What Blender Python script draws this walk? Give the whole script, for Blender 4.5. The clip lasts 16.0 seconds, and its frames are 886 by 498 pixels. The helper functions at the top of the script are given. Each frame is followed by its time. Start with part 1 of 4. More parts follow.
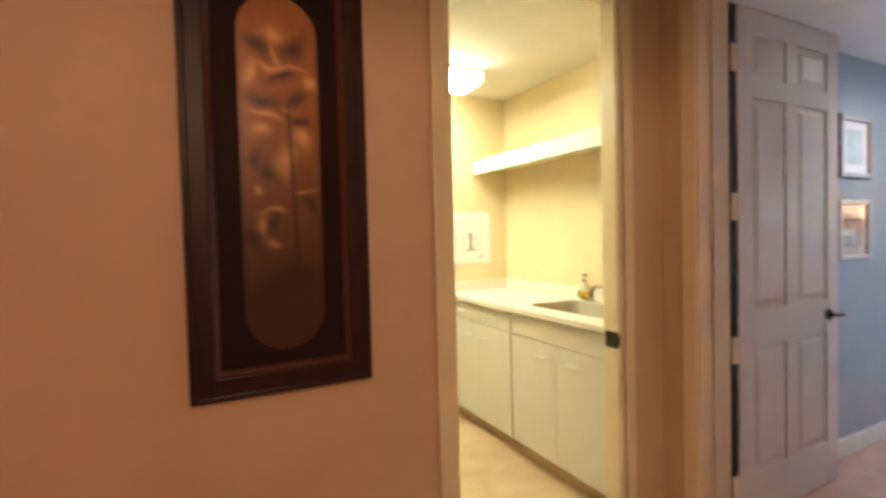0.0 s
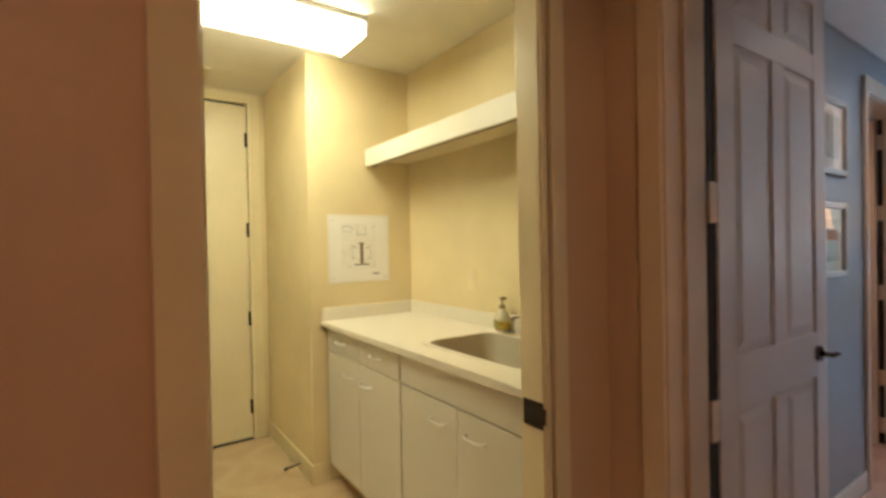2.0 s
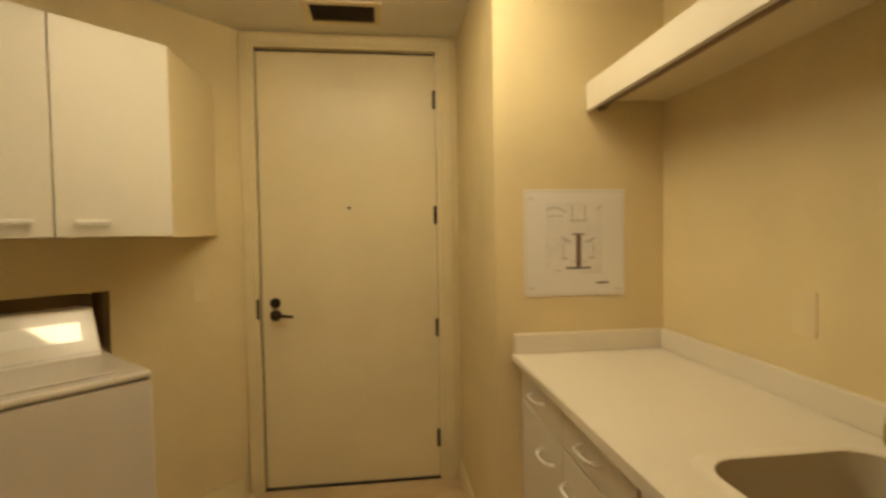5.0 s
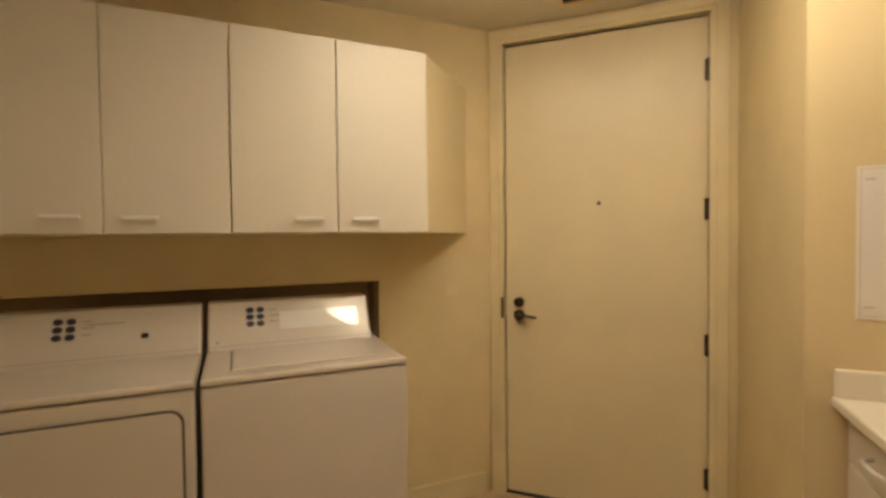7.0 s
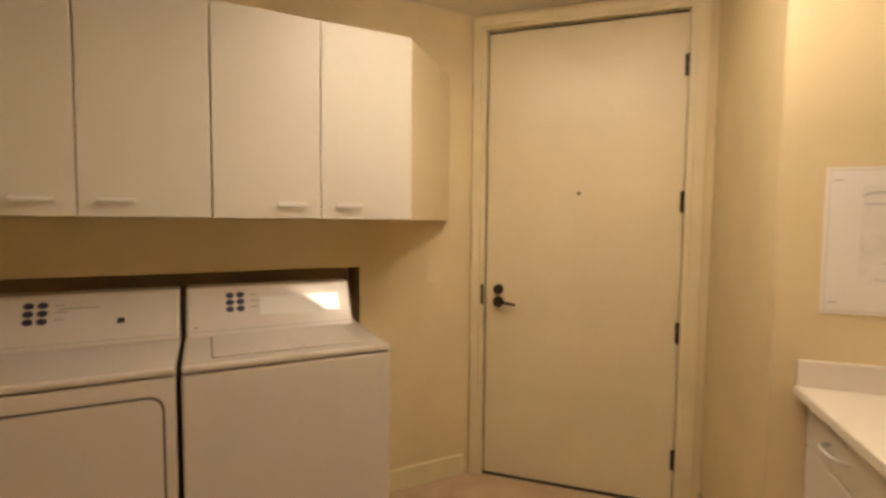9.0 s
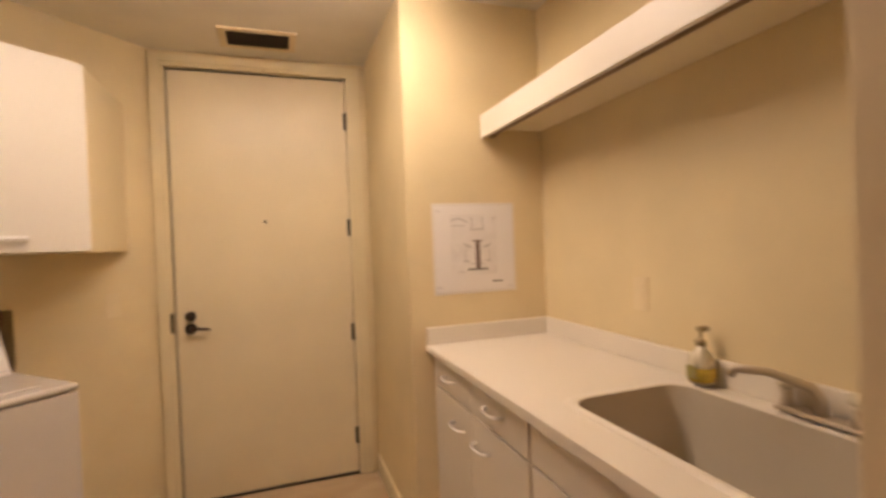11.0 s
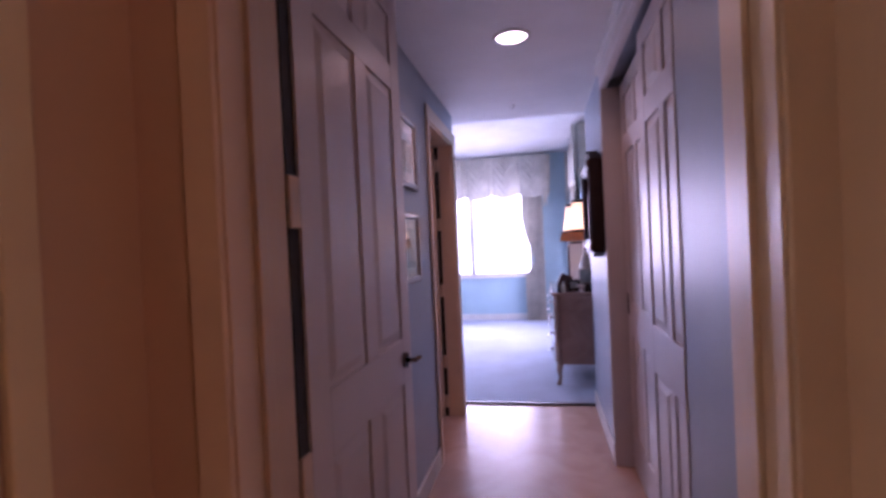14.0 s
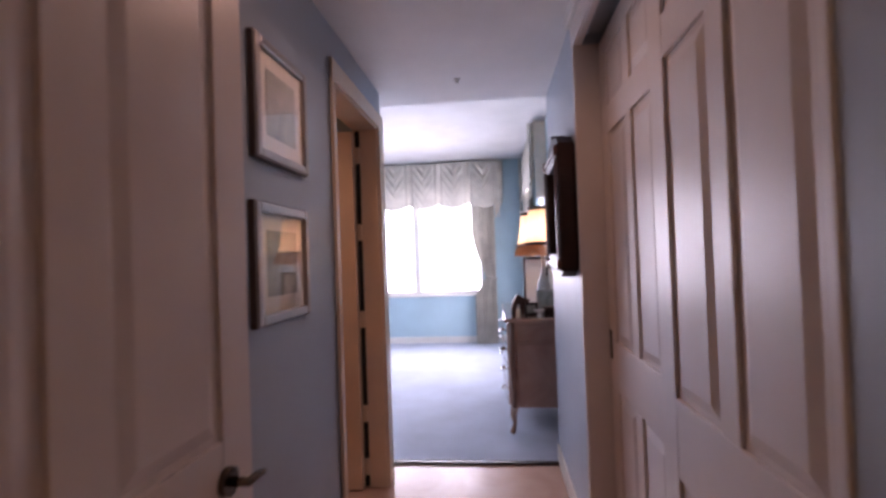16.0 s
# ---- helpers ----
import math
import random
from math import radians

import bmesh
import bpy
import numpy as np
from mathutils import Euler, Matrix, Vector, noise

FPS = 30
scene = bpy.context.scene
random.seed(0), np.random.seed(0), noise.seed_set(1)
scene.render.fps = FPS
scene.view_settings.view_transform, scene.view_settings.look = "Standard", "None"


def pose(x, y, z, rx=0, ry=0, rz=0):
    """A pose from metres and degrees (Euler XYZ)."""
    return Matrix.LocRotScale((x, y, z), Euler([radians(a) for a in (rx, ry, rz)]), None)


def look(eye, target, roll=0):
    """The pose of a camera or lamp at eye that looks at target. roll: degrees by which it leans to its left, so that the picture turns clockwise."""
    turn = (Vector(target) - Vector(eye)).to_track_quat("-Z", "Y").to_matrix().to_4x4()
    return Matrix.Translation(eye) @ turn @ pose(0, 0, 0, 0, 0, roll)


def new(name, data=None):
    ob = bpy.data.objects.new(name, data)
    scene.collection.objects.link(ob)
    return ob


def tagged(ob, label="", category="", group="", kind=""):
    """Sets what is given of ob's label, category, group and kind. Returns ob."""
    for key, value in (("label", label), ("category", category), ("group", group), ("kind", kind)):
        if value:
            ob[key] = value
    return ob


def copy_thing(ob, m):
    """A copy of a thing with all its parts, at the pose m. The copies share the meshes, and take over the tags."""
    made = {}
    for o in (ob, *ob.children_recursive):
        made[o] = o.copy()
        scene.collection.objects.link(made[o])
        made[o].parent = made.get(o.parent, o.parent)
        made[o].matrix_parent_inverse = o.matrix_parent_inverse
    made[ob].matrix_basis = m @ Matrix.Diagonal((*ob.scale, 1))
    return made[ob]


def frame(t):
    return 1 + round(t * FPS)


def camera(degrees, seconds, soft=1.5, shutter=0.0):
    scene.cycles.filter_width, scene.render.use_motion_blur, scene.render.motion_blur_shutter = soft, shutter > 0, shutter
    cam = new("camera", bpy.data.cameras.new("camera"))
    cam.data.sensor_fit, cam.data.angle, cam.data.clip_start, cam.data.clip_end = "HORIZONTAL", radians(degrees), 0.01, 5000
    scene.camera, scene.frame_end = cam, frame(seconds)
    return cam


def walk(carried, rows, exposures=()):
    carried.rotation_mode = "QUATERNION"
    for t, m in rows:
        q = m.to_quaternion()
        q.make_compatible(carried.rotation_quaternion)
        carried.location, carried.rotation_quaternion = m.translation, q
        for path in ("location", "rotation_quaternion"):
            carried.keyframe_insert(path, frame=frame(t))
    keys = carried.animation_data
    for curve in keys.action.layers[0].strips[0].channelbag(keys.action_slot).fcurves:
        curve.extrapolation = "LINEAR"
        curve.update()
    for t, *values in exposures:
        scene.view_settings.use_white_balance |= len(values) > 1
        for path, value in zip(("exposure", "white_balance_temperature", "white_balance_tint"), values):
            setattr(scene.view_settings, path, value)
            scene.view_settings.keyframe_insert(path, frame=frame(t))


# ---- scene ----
cam = camera(85.4, 16.0, soft=3.0, shutter=0.5)
PATH = [
    (0, (-0.563, -1.295, 1.415), (0.355, 0.482, 1.355), -1.4),
    (0.5, (-0.512, -1.191, 1.41), (0.661, 0.428, 1.35), -1.5),
    (1, (-0.354, -1.075, 1.39), (0.894, 0.488, 1.353), -1.8),
    (1.5, (-0.071, -0.905, 1.396), (1.137, 0.689, 1.363), -1.4),
    (2, (0.138, -0.677, 1.399), (1.28, 0.965, 1.379), -1.1),
    (2.5, (0.321, -0.434, 1.417), (1.375, 1.265, 1.379), -0.9),
    (3, (0.455, -0.236, 1.436), (1.409, 1.52, 1.365), -1.3),
    (5.5, (0.682, 0.331, 1.427), (0.647, 2.33, 1.366), -0.7),
    (6, (0.674, 0.37, 1.419), (0.34, 2.342, 1.376), -0.7),
    (7, (0.646, 0.443, 1.409), (-0.089, 2.303, 1.361), -0.6),
    (7.5, (0.642, 0.457, 1.399), (-0.19, 2.274, 1.315), -0.6),
    (8, (0.63, 0.476, 1.433), (-0.223, 2.278, 1.274), 0.0),
    (10.5, (0.593, 0.151, 1.417), (0.853, 2.134, 1.385), -1.3),
    (11, (0.553, 0.007, 1.41), (1.201, 1.899, 1.386), -2.2),
    (11.5, (0.524, -0.17, 1.43), (1.544, 1.55, 1.388), -2.2),
    (12, (0.524, -0.278, 1.413), (1.848, 1.221, 1.386), -1.8),
    (12.5, (0.503, -0.351, 1.406), (2.078, 0.882, 1.372), -2.4),
    (13, (0.52, -0.405, 1.391), (2.292, 0.522, 1.337), -1.8),
    (13.5, (0.57, -0.462, 1.39), (2.472, 0.154, 1.356), -2.6),
    (14, (0.598, -0.522, 1.395), (2.556, -0.115, 1.374), -2.6),
    (14.5, (0.692, -0.542, 1.398), (2.672, -0.263, 1.39), -2.3),
    (15, (0.942, -0.517, 1.401), (2.931, -0.309, 1.411), -2.5),
    (15.5, (1.187, -0.497, 1.392), (3.179, -0.314, 1.414), -2.2),
    (16, (1.506, -0.526, 1.386), (3.495, -0.314, 1.417), -2.0),
]
EXPOSURES = [
    (0.0, 1.17, 5650, 5), (0.5, 0.78, 5600, 5), (1.0, 0.58, 5600, 8), (1.5, 0.40, 5650, 7), (2.5, 0.05, 6500, 8), (3.2, -0.08, 7100, 5), (5.3, -0.66, 7250, 24), (6.8, -0.48, 6500, 30), (8.2, -0.40, 6400, 32),
    (10.3, -0.2, 6400, 46), (11.5, -0.25, 6150, 47), (12.5, -0.30, 5850, 62), (14.0, -0.36, 5800, 59), (15.0, -0.30, 6400, 47), (16.0, -0.30, 6700, 37),
]
walk(cam, [(t, look(eye, target, roll)) for t, eye, target, roll in PATH], EXPOSURES)

# ---- world and lamps ----
world = bpy.data.worlds.new("sky")
scene.world = world
world.use_nodes = True
wn = world.node_tree.nodes
sky = wn.new("ShaderNodeTexSky")
sky.sky_type, sky.sun_disc = "NISHITA", False
sky.sun_elevation, sky.sun_rotation = radians(42), radians(323)
world.node_tree.links.new(sky.outputs["Color"], wn["Background"].inputs["Color"])
wn["Background"].inputs["Strength"].default_value = 0.12


def lamp_light(name, kind, m, watts, color, size=0.1, size_y=None, spot=None):
    data = bpy.data.lights.new(name, kind)
    data.energy, data.color = watts, color
    if kind == "AREA":
        data.size = size
        if size_y:
            data.shape, data.size_y = "RECTANGLE", size_y
        else:
            data.shape = "DISK"
    else:
        data.shadow_soft_size = size
        if spot:
            data.spot_size, data.spot_blend = radians(spot), 0.6 if spot < 170 else 0.15
    ob = new(name, data)
    ob.matrix_world = m
    return ob


SUN = lamp_light("sun", "SUN", look((-6, 8, 9), (0, 0, 0)), 3.0, (1.0, 0.95, 0.88))
SUN.data.angle = radians(0.5)
# sky light in the bedroom window's opening
win_light = lamp_light("window_light", "AREA", look((10.05, 0.75, 1.75), (8.05, 0.75, 1.45)), 560, (0.84, 0.90, 1.0), 3.6, 4.2)
win_light.data.spread = radians(150)
side_light = lamp_light("side_window_light", "AREA", look((7.75, -2.0, 1.8), (7.75, 0.0, 1.5)), 170, (0.86, 0.92, 1.0), 1.8, 2.2)
side_light.data.spread = radians(160)
# the fluorescent fixture on the laundry ceiling
lamp_light("fixture_light", "AREA", pose(0.54, 1.64, 2.418, 0, 0, 0), 4, (1.0, 0.92, 0.54), 1.0, 0.26)
# recessed hall downlight; the side room's lamp is unseen, added to light its door
lamp_light("hall_downlight", "SPOT", pose(3.10, -0.41, 2.42), 11, (1.0, 0.60, 0.38), 0.06, spot=150)
lamp_light("side_room_unseen_lamp", "SPOT", pose(3.9, 1.0, 2.40), 20, (1.0, 0.60, 0.38), 0.06, spot=150)
# unseen source, added in place of lamps in the room behind the lobby
lamp_light("lobby_standin_light", "SPOT", pose(-0.70, -2.45, 2.44), 36, (1.0, 0.56, 0.31), 0.07, spot=176)


# ---- materials ----
def material(name, color, rough=0.5, metal=0.0, grain=0.04, scale=8.0, fine=180.0, bump=0.05, spec=0.5, second=None, warp=0.0, coat=0.0):
    """Two scales of variation in colour and roughness, and a fine relief."""
    m = bpy.data.materials.new(name)
    m.use_nodes = True
    nt = m.node_tree
    n, link = nt.nodes, nt.links
    b = n["Principled BSDF"]
    tc = n.new("ShaderNodeTexCoord")
    big = n.new("ShaderNodeTexNoise")
    big.inputs["Scale"].default_value, big.inputs["Detail"].default_value = scale, 5
    big.inputs["Distortion"].default_value = warp
    small = n.new("ShaderNodeTexNoise")
    small.inputs["Scale"].default_value, small.inputs["Detail"].default_value = fine, 3
    link.new(tc.outputs["Object"], big.inputs["Vector"])
    link.new(tc.outputs["Object"], small.inputs["Vector"])
    ramp = n.new("ShaderNodeValToRGB")
    c2 = second or tuple(min(1, c * (1 - 2.5 * grain)) for c in color)
    ramp.color_ramp.elements[0].position, ramp.color_ramp.elements[1].position = 0.32, 0.68
    ramp.color_ramp.elements[0].color, ramp.color_ramp.elements[1].color = (*c2, 1), (*color, 1)
    link.new(big.outputs["Fac"], ramp.inputs["Fac"])
    mix = n.new("ShaderNodeMix")
    mix.data_type, mix.blend_type = "RGBA", "MULTIPLY"
    mix.inputs["Factor"].default_value = grain
    link.new(ramp.outputs["Color"], mix.inputs["A"])
    link.new(small.outputs["Color"], mix.inputs["B"])
    link.new(mix.outputs["Result"], b.inputs["Base Color"])
    mr = n.new("ShaderNodeMapRange")
    mr.inputs["To Min"].default_value, mr.inputs["To Max"].default_value = max(0.02, rough * 0.88), min(1, rough * 1.12)
    link.new(big.outputs["Fac"], mr.inputs["Value"])
    link.new(mr.outputs["Result"], b.inputs["Roughness"])
    bp = n.new("ShaderNodeBump")
    bp.inputs["Strength"].default_value, bp.inputs["Distance"].default_value = bump, 0.004
    link.new(small.outputs["Fac"], bp.inputs["Height"])
    link.new(bp.outputs["Normal"], b.inputs["Normal"])
    b.inputs["Metallic"].default_value = metal
    b.inputs["Specular IOR Level"].default_value = spec
    b.inputs["Coat Weight"].default_value = coat
    return m


def glowing(name, color, strength):
    m = bpy.data.materials.new(name)
    m.use_nodes = True
    b = m.node_tree.nodes["Principled BSDF"]
    b.inputs["Base Color"].default_value = (0.9, 0.9, 0.88, 1)
    b.inputs["Emission Color"].default_value = (*color, 1)
    b.inputs["Emission Strength"].default_value = strength
    return m


def glassy(name, color=(1, 1, 1), rough=0.02):
    m = bpy.data.materials.new(name)
    m.use_nodes = True
    b = m.node_tree.nodes["Principled BSDF"]
    b.inputs["Base Color"].default_value = (*color, 1)
    b.inputs["Transmission Weight"].default_value = 1.0
    b.inputs["Roughness"].default_value = rough
    b.inputs["IOR"].default_value = 1.45
    return m


def cloth(name, color, through_color, amount):
    m = material(name, color, 0.9, grain=0.1, scale=5, fine=600, bump=0.25, spec=0.1)
    nt = m.node_tree
    b = nt.nodes["Principled BSDF"]
    tr = nt.nodes.new("ShaderNodeBsdfTranslucent")
    tr.inputs["Color"].default_value = (*through_color, 1)
    mx = nt.nodes.new("ShaderNodeMixShader")
    mx.inputs["Fac"].default_value = amount
    nt.links.new(b.outputs["BSDF"], mx.inputs[1])
    nt.links.new(tr.outputs["BSDF"], mx.inputs[2])
    nt.links.new(mx.outputs["Shader"], nt.nodes["Material Output"].inputs["Surface"])
    return m


M_CREAM = material("cream_wall_paint", (0.76, 0.635, 0.385), 0.55, scale=2.2, fine=260, bump=0.10, grain=0.05)
M_BEIGE = material("beige_wall_paint", (0.64, 0.46, 0.31), 0.6, scale=2.0, fine=260, bump=0.10, grain=0.05)
M_BLUE = material("pale_blue_wall_paint", (0.36, 0.43, 0.51), 0.42, scale=2.0, fine=260, bump=0.08, grain=0.05)
M_BEDBLUE = material("blue_bedroom_paint", (0.42, 0.60, 0.67), 0.55, scale=2.0, fine=260, bump=0.08, grain=0.05)
M_CEIL = material("ceiling_paint", (0.80, 0.76, 0.68), 0.8, scale=3.0, fine=320, bump=0.15)
M_HCEIL = material("hall_ceiling_paint", (0.78, 0.77, 0.76), 0.8, scale=3.0, fine=320, bump=0.15)
M_TRIM = material("cream_trim_paint", (0.78, 0.68, 0.44), 0.35, scale=4, fine=200, bump=0.05)
M_HTRIM = material("warm_cream_trim_paint", (0.73, 0.575, 0.42), 0.35, scale=4, fine=200, bump=0.05)
M_WTRIM = material("white_trim_paint", (0.78, 0.76, 0.72), 0.3, scale=4, fine=200, bump=0.05)
M_DOORC = material("cream_door_paint", (0.78, 0.68, 0.46), 0.36, scale=1.6, fine=220, bump=0.04)
M_DOORW = material("off_white_door_paint", (0.67, 0.61, 0.58), 0.35, scale=2.5, fine=150, bump=0.06)
M_LAM = material("white_laminate", (0.71, 0.67, 0.59), 0.42, scale=1.5, fine=300, bump=0.02, grain=0.02)
M_CABEND = material("cream_cabinet_end_laminate", (0.76, 0.65, 0.42), 0.5, scale=1.5, fine=300, bump=0.02, grain=0.02)
M_LAMIN = material("cabinet_side_laminate", (0.76, 0.67, 0.47), 0.4, scale=1.5, fine=300, bump=0.02, grain=0.02)
M_COUNTER = material("white_counter_laminate", (0.74, 0.69, 0.60), 0.3, scale=3, fine=400, bump=0.01, grain=0.015)
# beige enamel, taken darker to hold the basin's own shadow
M_SINK = material("shaded_beige_enamel", (0.52, 0.46, 0.36), 0.2, scale=4, fine=200, bump=0.01, grain=0.03)
M_ENAMEL = material("white_appliance_enamel", (0.66, 0.61, 0.55), 0.2, scale=2, fine=500, bump=0.03, grain=0.02, coat=0.2)
M_CONSOLE = material("console_plastic", (0.66, 0.61, 0.56), 0.2, scale=3, fine=300, bump=0.02, grain=0.02)
M_FASCIA = material("glossy_white_fascia", (0.78, 0.77, 0.76), 0.06, scale=6, bump=0.0, grain=0.01, coat=1.0)
M_GREY = material("grey_print", (0.40, 0.39, 0.40), 0.35, scale=8)
M_SEAM = material("brown_shadow_seam", (0.10, 0.075, 0.055), 0.5, scale=8)
M_BUTTON = material("dark_blue_button", (0.03, 0.03, 0.08), 0.3, scale=8)
M_BLACK = material("black_seam", (0.012, 0.011, 0.01), 0.6, scale=8)
M_BRONZE = material("dark_bronze", (0.06, 0.045, 0.035), 0.35, metal=0.8, scale=15)
M_STEEL = material("brushed_steel", (0.45, 0.42, 0.38), 0.3, metal=1.0, scale=25)
M_DKSTEEL = material("dark_antique_steel", (0.16, 0.13, 0.11), 0.22, metal=1.0, scale=25)
M_CHROME = material("chrome", (0.7, 0.7, 0.7), 0.08, metal=1.0, scale=10, bump=0.0)
M_RODBROWN = material("brown_painted_rod", (0.22, 0.14, 0.09), 0.45, scale=12)
# the cream wall paint, darkened to carry the shade inside the niche
M_NICHE = material("shade_darkened_cream", (0.58, 0.43, 0.27), 0.8, scale=4)
M_LFLOOR = material("travertine_laundry_floor", (0.56, 0.43, 0.27), 0.22, scale=3, fine=60, bump=0.02, second=(0.48, 0.35, 0.21), warp=1.5)
M_HFLOOR = material("polished_pink_marble", (0.62, 0.43, 0.34), 0.24, scale=2.5, fine=40, bump=0.01, second=(0.54, 0.36, 0.28), warp=2.0)
M_CARPET = material("pale_blue_carpet", (0.52, 0.58, 0.68), 0.95, scale=3, fine=900, bump=0.6, spec=0.1, grain=0.06)
M_STRIP = material("dark_threshold", (0.05, 0.04, 0.035), 0.4)
M_WALNUT = material("dark_walnut", (0.030, 0.011, 0.008), 0.42, scale=3, fine=60, bump=0.05, spec=0.3, second=(0.013, 0.006, 0.005), warp=3, grain=0.1)
M_MAHOG = material("mahogany", (0.36, 0.22, 0.17), 0.14, scale=3, fine=70, bump=0.03, second=(0.27, 0.155, 0.115), warp=1.5, coat=0.6)
M_LIP = material("reddish_walnut_lip", (0.075, 0.026, 0.016), 0.3, scale=3, fine=60, bump=0.04)
M_MAT = material("dark_brown_mat", (0.016, 0.006, 0.005), 0.7, spec=0.2, scale=4, fine=90)
M_SILVER = material("silver_gilt_frame", (0.45, 0.42, 0.40), 0.3, metal=0.7, scale=12)
M_DKFRAME = material("frame_edge_brown", (0.10, 0.06, 0.05), 0.4, scale=6)
M_IVORY = material("ivory_mat", (0.75, 0.72, 0.66), 0.7, scale=6)
M_ETCH = material("grey_green_etching", (0.22, 0.24, 0.22), 0.6, scale=9, fine=60, second=(0.42, 0.43, 0.40), warp=1.2)
M_PAPER = material("white_poster_paper", (0.80, 0.78, 0.76), 0.5, scale=3, bump=0.02, grain=0.02)
M_INK = material("dark_ink", (0.05, 0.045, 0.045), 0.6)
M_INKPALE = material("pale_grey_ink", (0.57, 0.55, 0.54), 0.6)
M_CURTAIN = cloth("ivory_curtain_silk", (0.70, 0.66, 0.58), (0.78, 0.75, 0.68), 0.04)
M_SHADE = cloth("cream_lamp_shade", (0.82, 0.72, 0.60), (0.95, 0.74, 0.54), 0.6)
M_FRINGE = cloth("amber_bead_fringe", (0.46, 0.24, 0.13), (0.80, 0.42, 0.20), 0.4)
M_MIRROR = material("mirror_glass", (0.85, 0.87, 0.88), 0.02, metal=1.0, grain=0.0, bump=0.0)
M_GLASS = glassy("clear_glass")
M_SOAP = material("yellow_soap", (0.60, 0.44, 0.05), 0.2, scale=4)
M_CLEAR = material("clear_bottle_plastic", (0.72, 0.66, 0.50), 0.12, scale=4)
M_PUMP = material("amber_pump_plastic", (0.34, 0.27, 0.15), 0.25, scale=6)
M_PLATE = material("cream_plastic", (0.78, 0.66, 0.43), 0.4, scale=4)
M_NICKEL = material("satin_nickel", (0.62, 0.55, 0.45), 0.35, metal=0.8, scale=20)
M_WHITE = material("white_plastic", (0.85, 0.83, 0.80), 0.2, scale=4)
M_GLOW = glowing("lamp_diffuser", (1.0, 0.90, 0.56), 18.5)
M_CANGLOW = glowing("downlight_lens", (1.0, 0.86, 0.74), 9.0)
M_VENT = material("vent_dark", (0.13, 0.095, 0.06), 0.6)


# ---- mesh helpers ----
def box(bm, x0, x1, y0, y1, z0, z1, bevel=0.0):
    """A box; with bevel, its edges are rounded off."""
    vs = [bm.verts.new((x, y, z)) for x in (x0, x1) for y in (y0, y1) for z in (z0, z1)]
    fs = [bm.faces.new([vs[i] for i in f]) for f in ((0, 1, 3, 2), (4, 6, 7, 5), (0, 4, 5, 1), (2, 3, 7, 6), (0, 2, 6, 4), (1, 5, 7, 3))]
    if bevel:
        es = list({e for f in fs for e in f.edges})
        bmesh.ops.bevel(bm, geom=es, offset=bevel, segments=2, affect="EDGES", profile=0.5)
    return bm


def boxes(*rows, bevel=0.0):
    bm = bmesh.new()
    for r in rows:
        box(bm, *r, bevel=bevel)
    return bm


def prism(points, z0, z1, bm=None):
    """An upright prism over a flat outline."""
    bm = bm or bmesh.new()
    lo = [bm.verts.new((x, y, z0)) for x, y in points]
    hi = [bm.verts.new((x, y, z1)) for x, y in points]
    bm.faces.new(lo[::-1]), bm.faces.new(hi)
    for i in range(len(points)):
        j = (i + 1) % len(points)
        bm.faces.new((lo[i], lo[j], hi[j], hi[i]))
    return bm


def lathe(profile, n=24, bm=None, at=(0, 0, 0)):
    """A turned shape from (radius, height) pairs, closed at both ends."""
    bm = bm or bmesh.new()
    rings = []
    for r, z in profile:
        rings.append([bm.verts.new((at[0] + r * math.cos(2 * math.pi * k / n), at[1] + r * math.sin(2 * math.pi * k / n), at[2] + z)) for k in range(n)])
    for a, b in zip(rings, rings[1:]):
        for k in range(n):
            bm.faces.new((a[k], a[(k + 1) % n], b[(k + 1) % n], b[k]))
    bm.faces.new(rings[0][::-1]), bm.faces.new(rings[-1])
    return bm


def tube(points, r, n=10, bm=None):
    """A round bar along a line of points."""
    bm = bm or bmesh.new()
    pts = [Vector(p) for p in points]
    rings = []
    for i, p in enumerate(pts):
        d = (pts[min(i + 1, len(pts) - 1)] - pts[max(i - 1, 0)]).normalized()
        a = d.orthogonal().normalized() if not rings else (side - d * side.dot(d)).normalized()
        side = a
        b = d.cross(a)
        rr = r[i] if isinstance(r, (list, tuple)) else r
        rings.append([bm.verts.new(p + rr * (math.cos(2 * math.pi * k / n) * a + math.sin(2 * math.pi * k / n) * b)) for k in range(n)])
    for a, b in zip(rings, rings[1:]):
        for k in range(n):
            bm.faces.new((a[k], a[(k + 1) % n], b[(k + 1) % n], b[k]))
    bm.faces.new(rings[0][::-1]), bm.faces.new(rings[-1])
    return bm


def field(bm, x0, x1, z0, z1, y0, y1, inset):
    """A raised panel: wide at y0, its flat front at y1 drawn in by inset."""
    a = [bm.verts.new(p) for p in ((x0, y0, z0), (x1, y0, z0), (x1, y0, z1), (x0, y0, z1))]
    b = [bm.verts.new(p) for p in ((x0 + inset, y1, z0 + inset), (x1 - inset, y1, z0 + inset), (x1 - inset, y1, z1 - inset), (x0 + inset, y1, z1 - inset))]
    bm.faces.new(b)
    for i in range(4):
        j = (i + 1) % 4
        bm.faces.new((a[i], a[j], b[j], b[i]))
    bm.faces.new(a[::-1])
    return bm


def part(name, bm, mat, parent=None, label="", smooth=False):
    bmesh.ops.recalc_face_normals(bm, faces=bm.faces)
    me = bpy.data.meshes.new(name)
    bm.to_mesh(me)
    bm.free()
    me.materials.append(mat)
    if smooth:
        for p in me.polygons:
            p.use_smooth = True
    ob = new(name, me)
    if parent:
        ob.parent = parent
    return tagged(ob, label)


def thing(name, m, label, category, group="", kind=""):
    ob = new(name)
    ob.empty_display_size = 0.05
    ob.matrix_world = m
    return tagged(ob, label, category, group, kind)


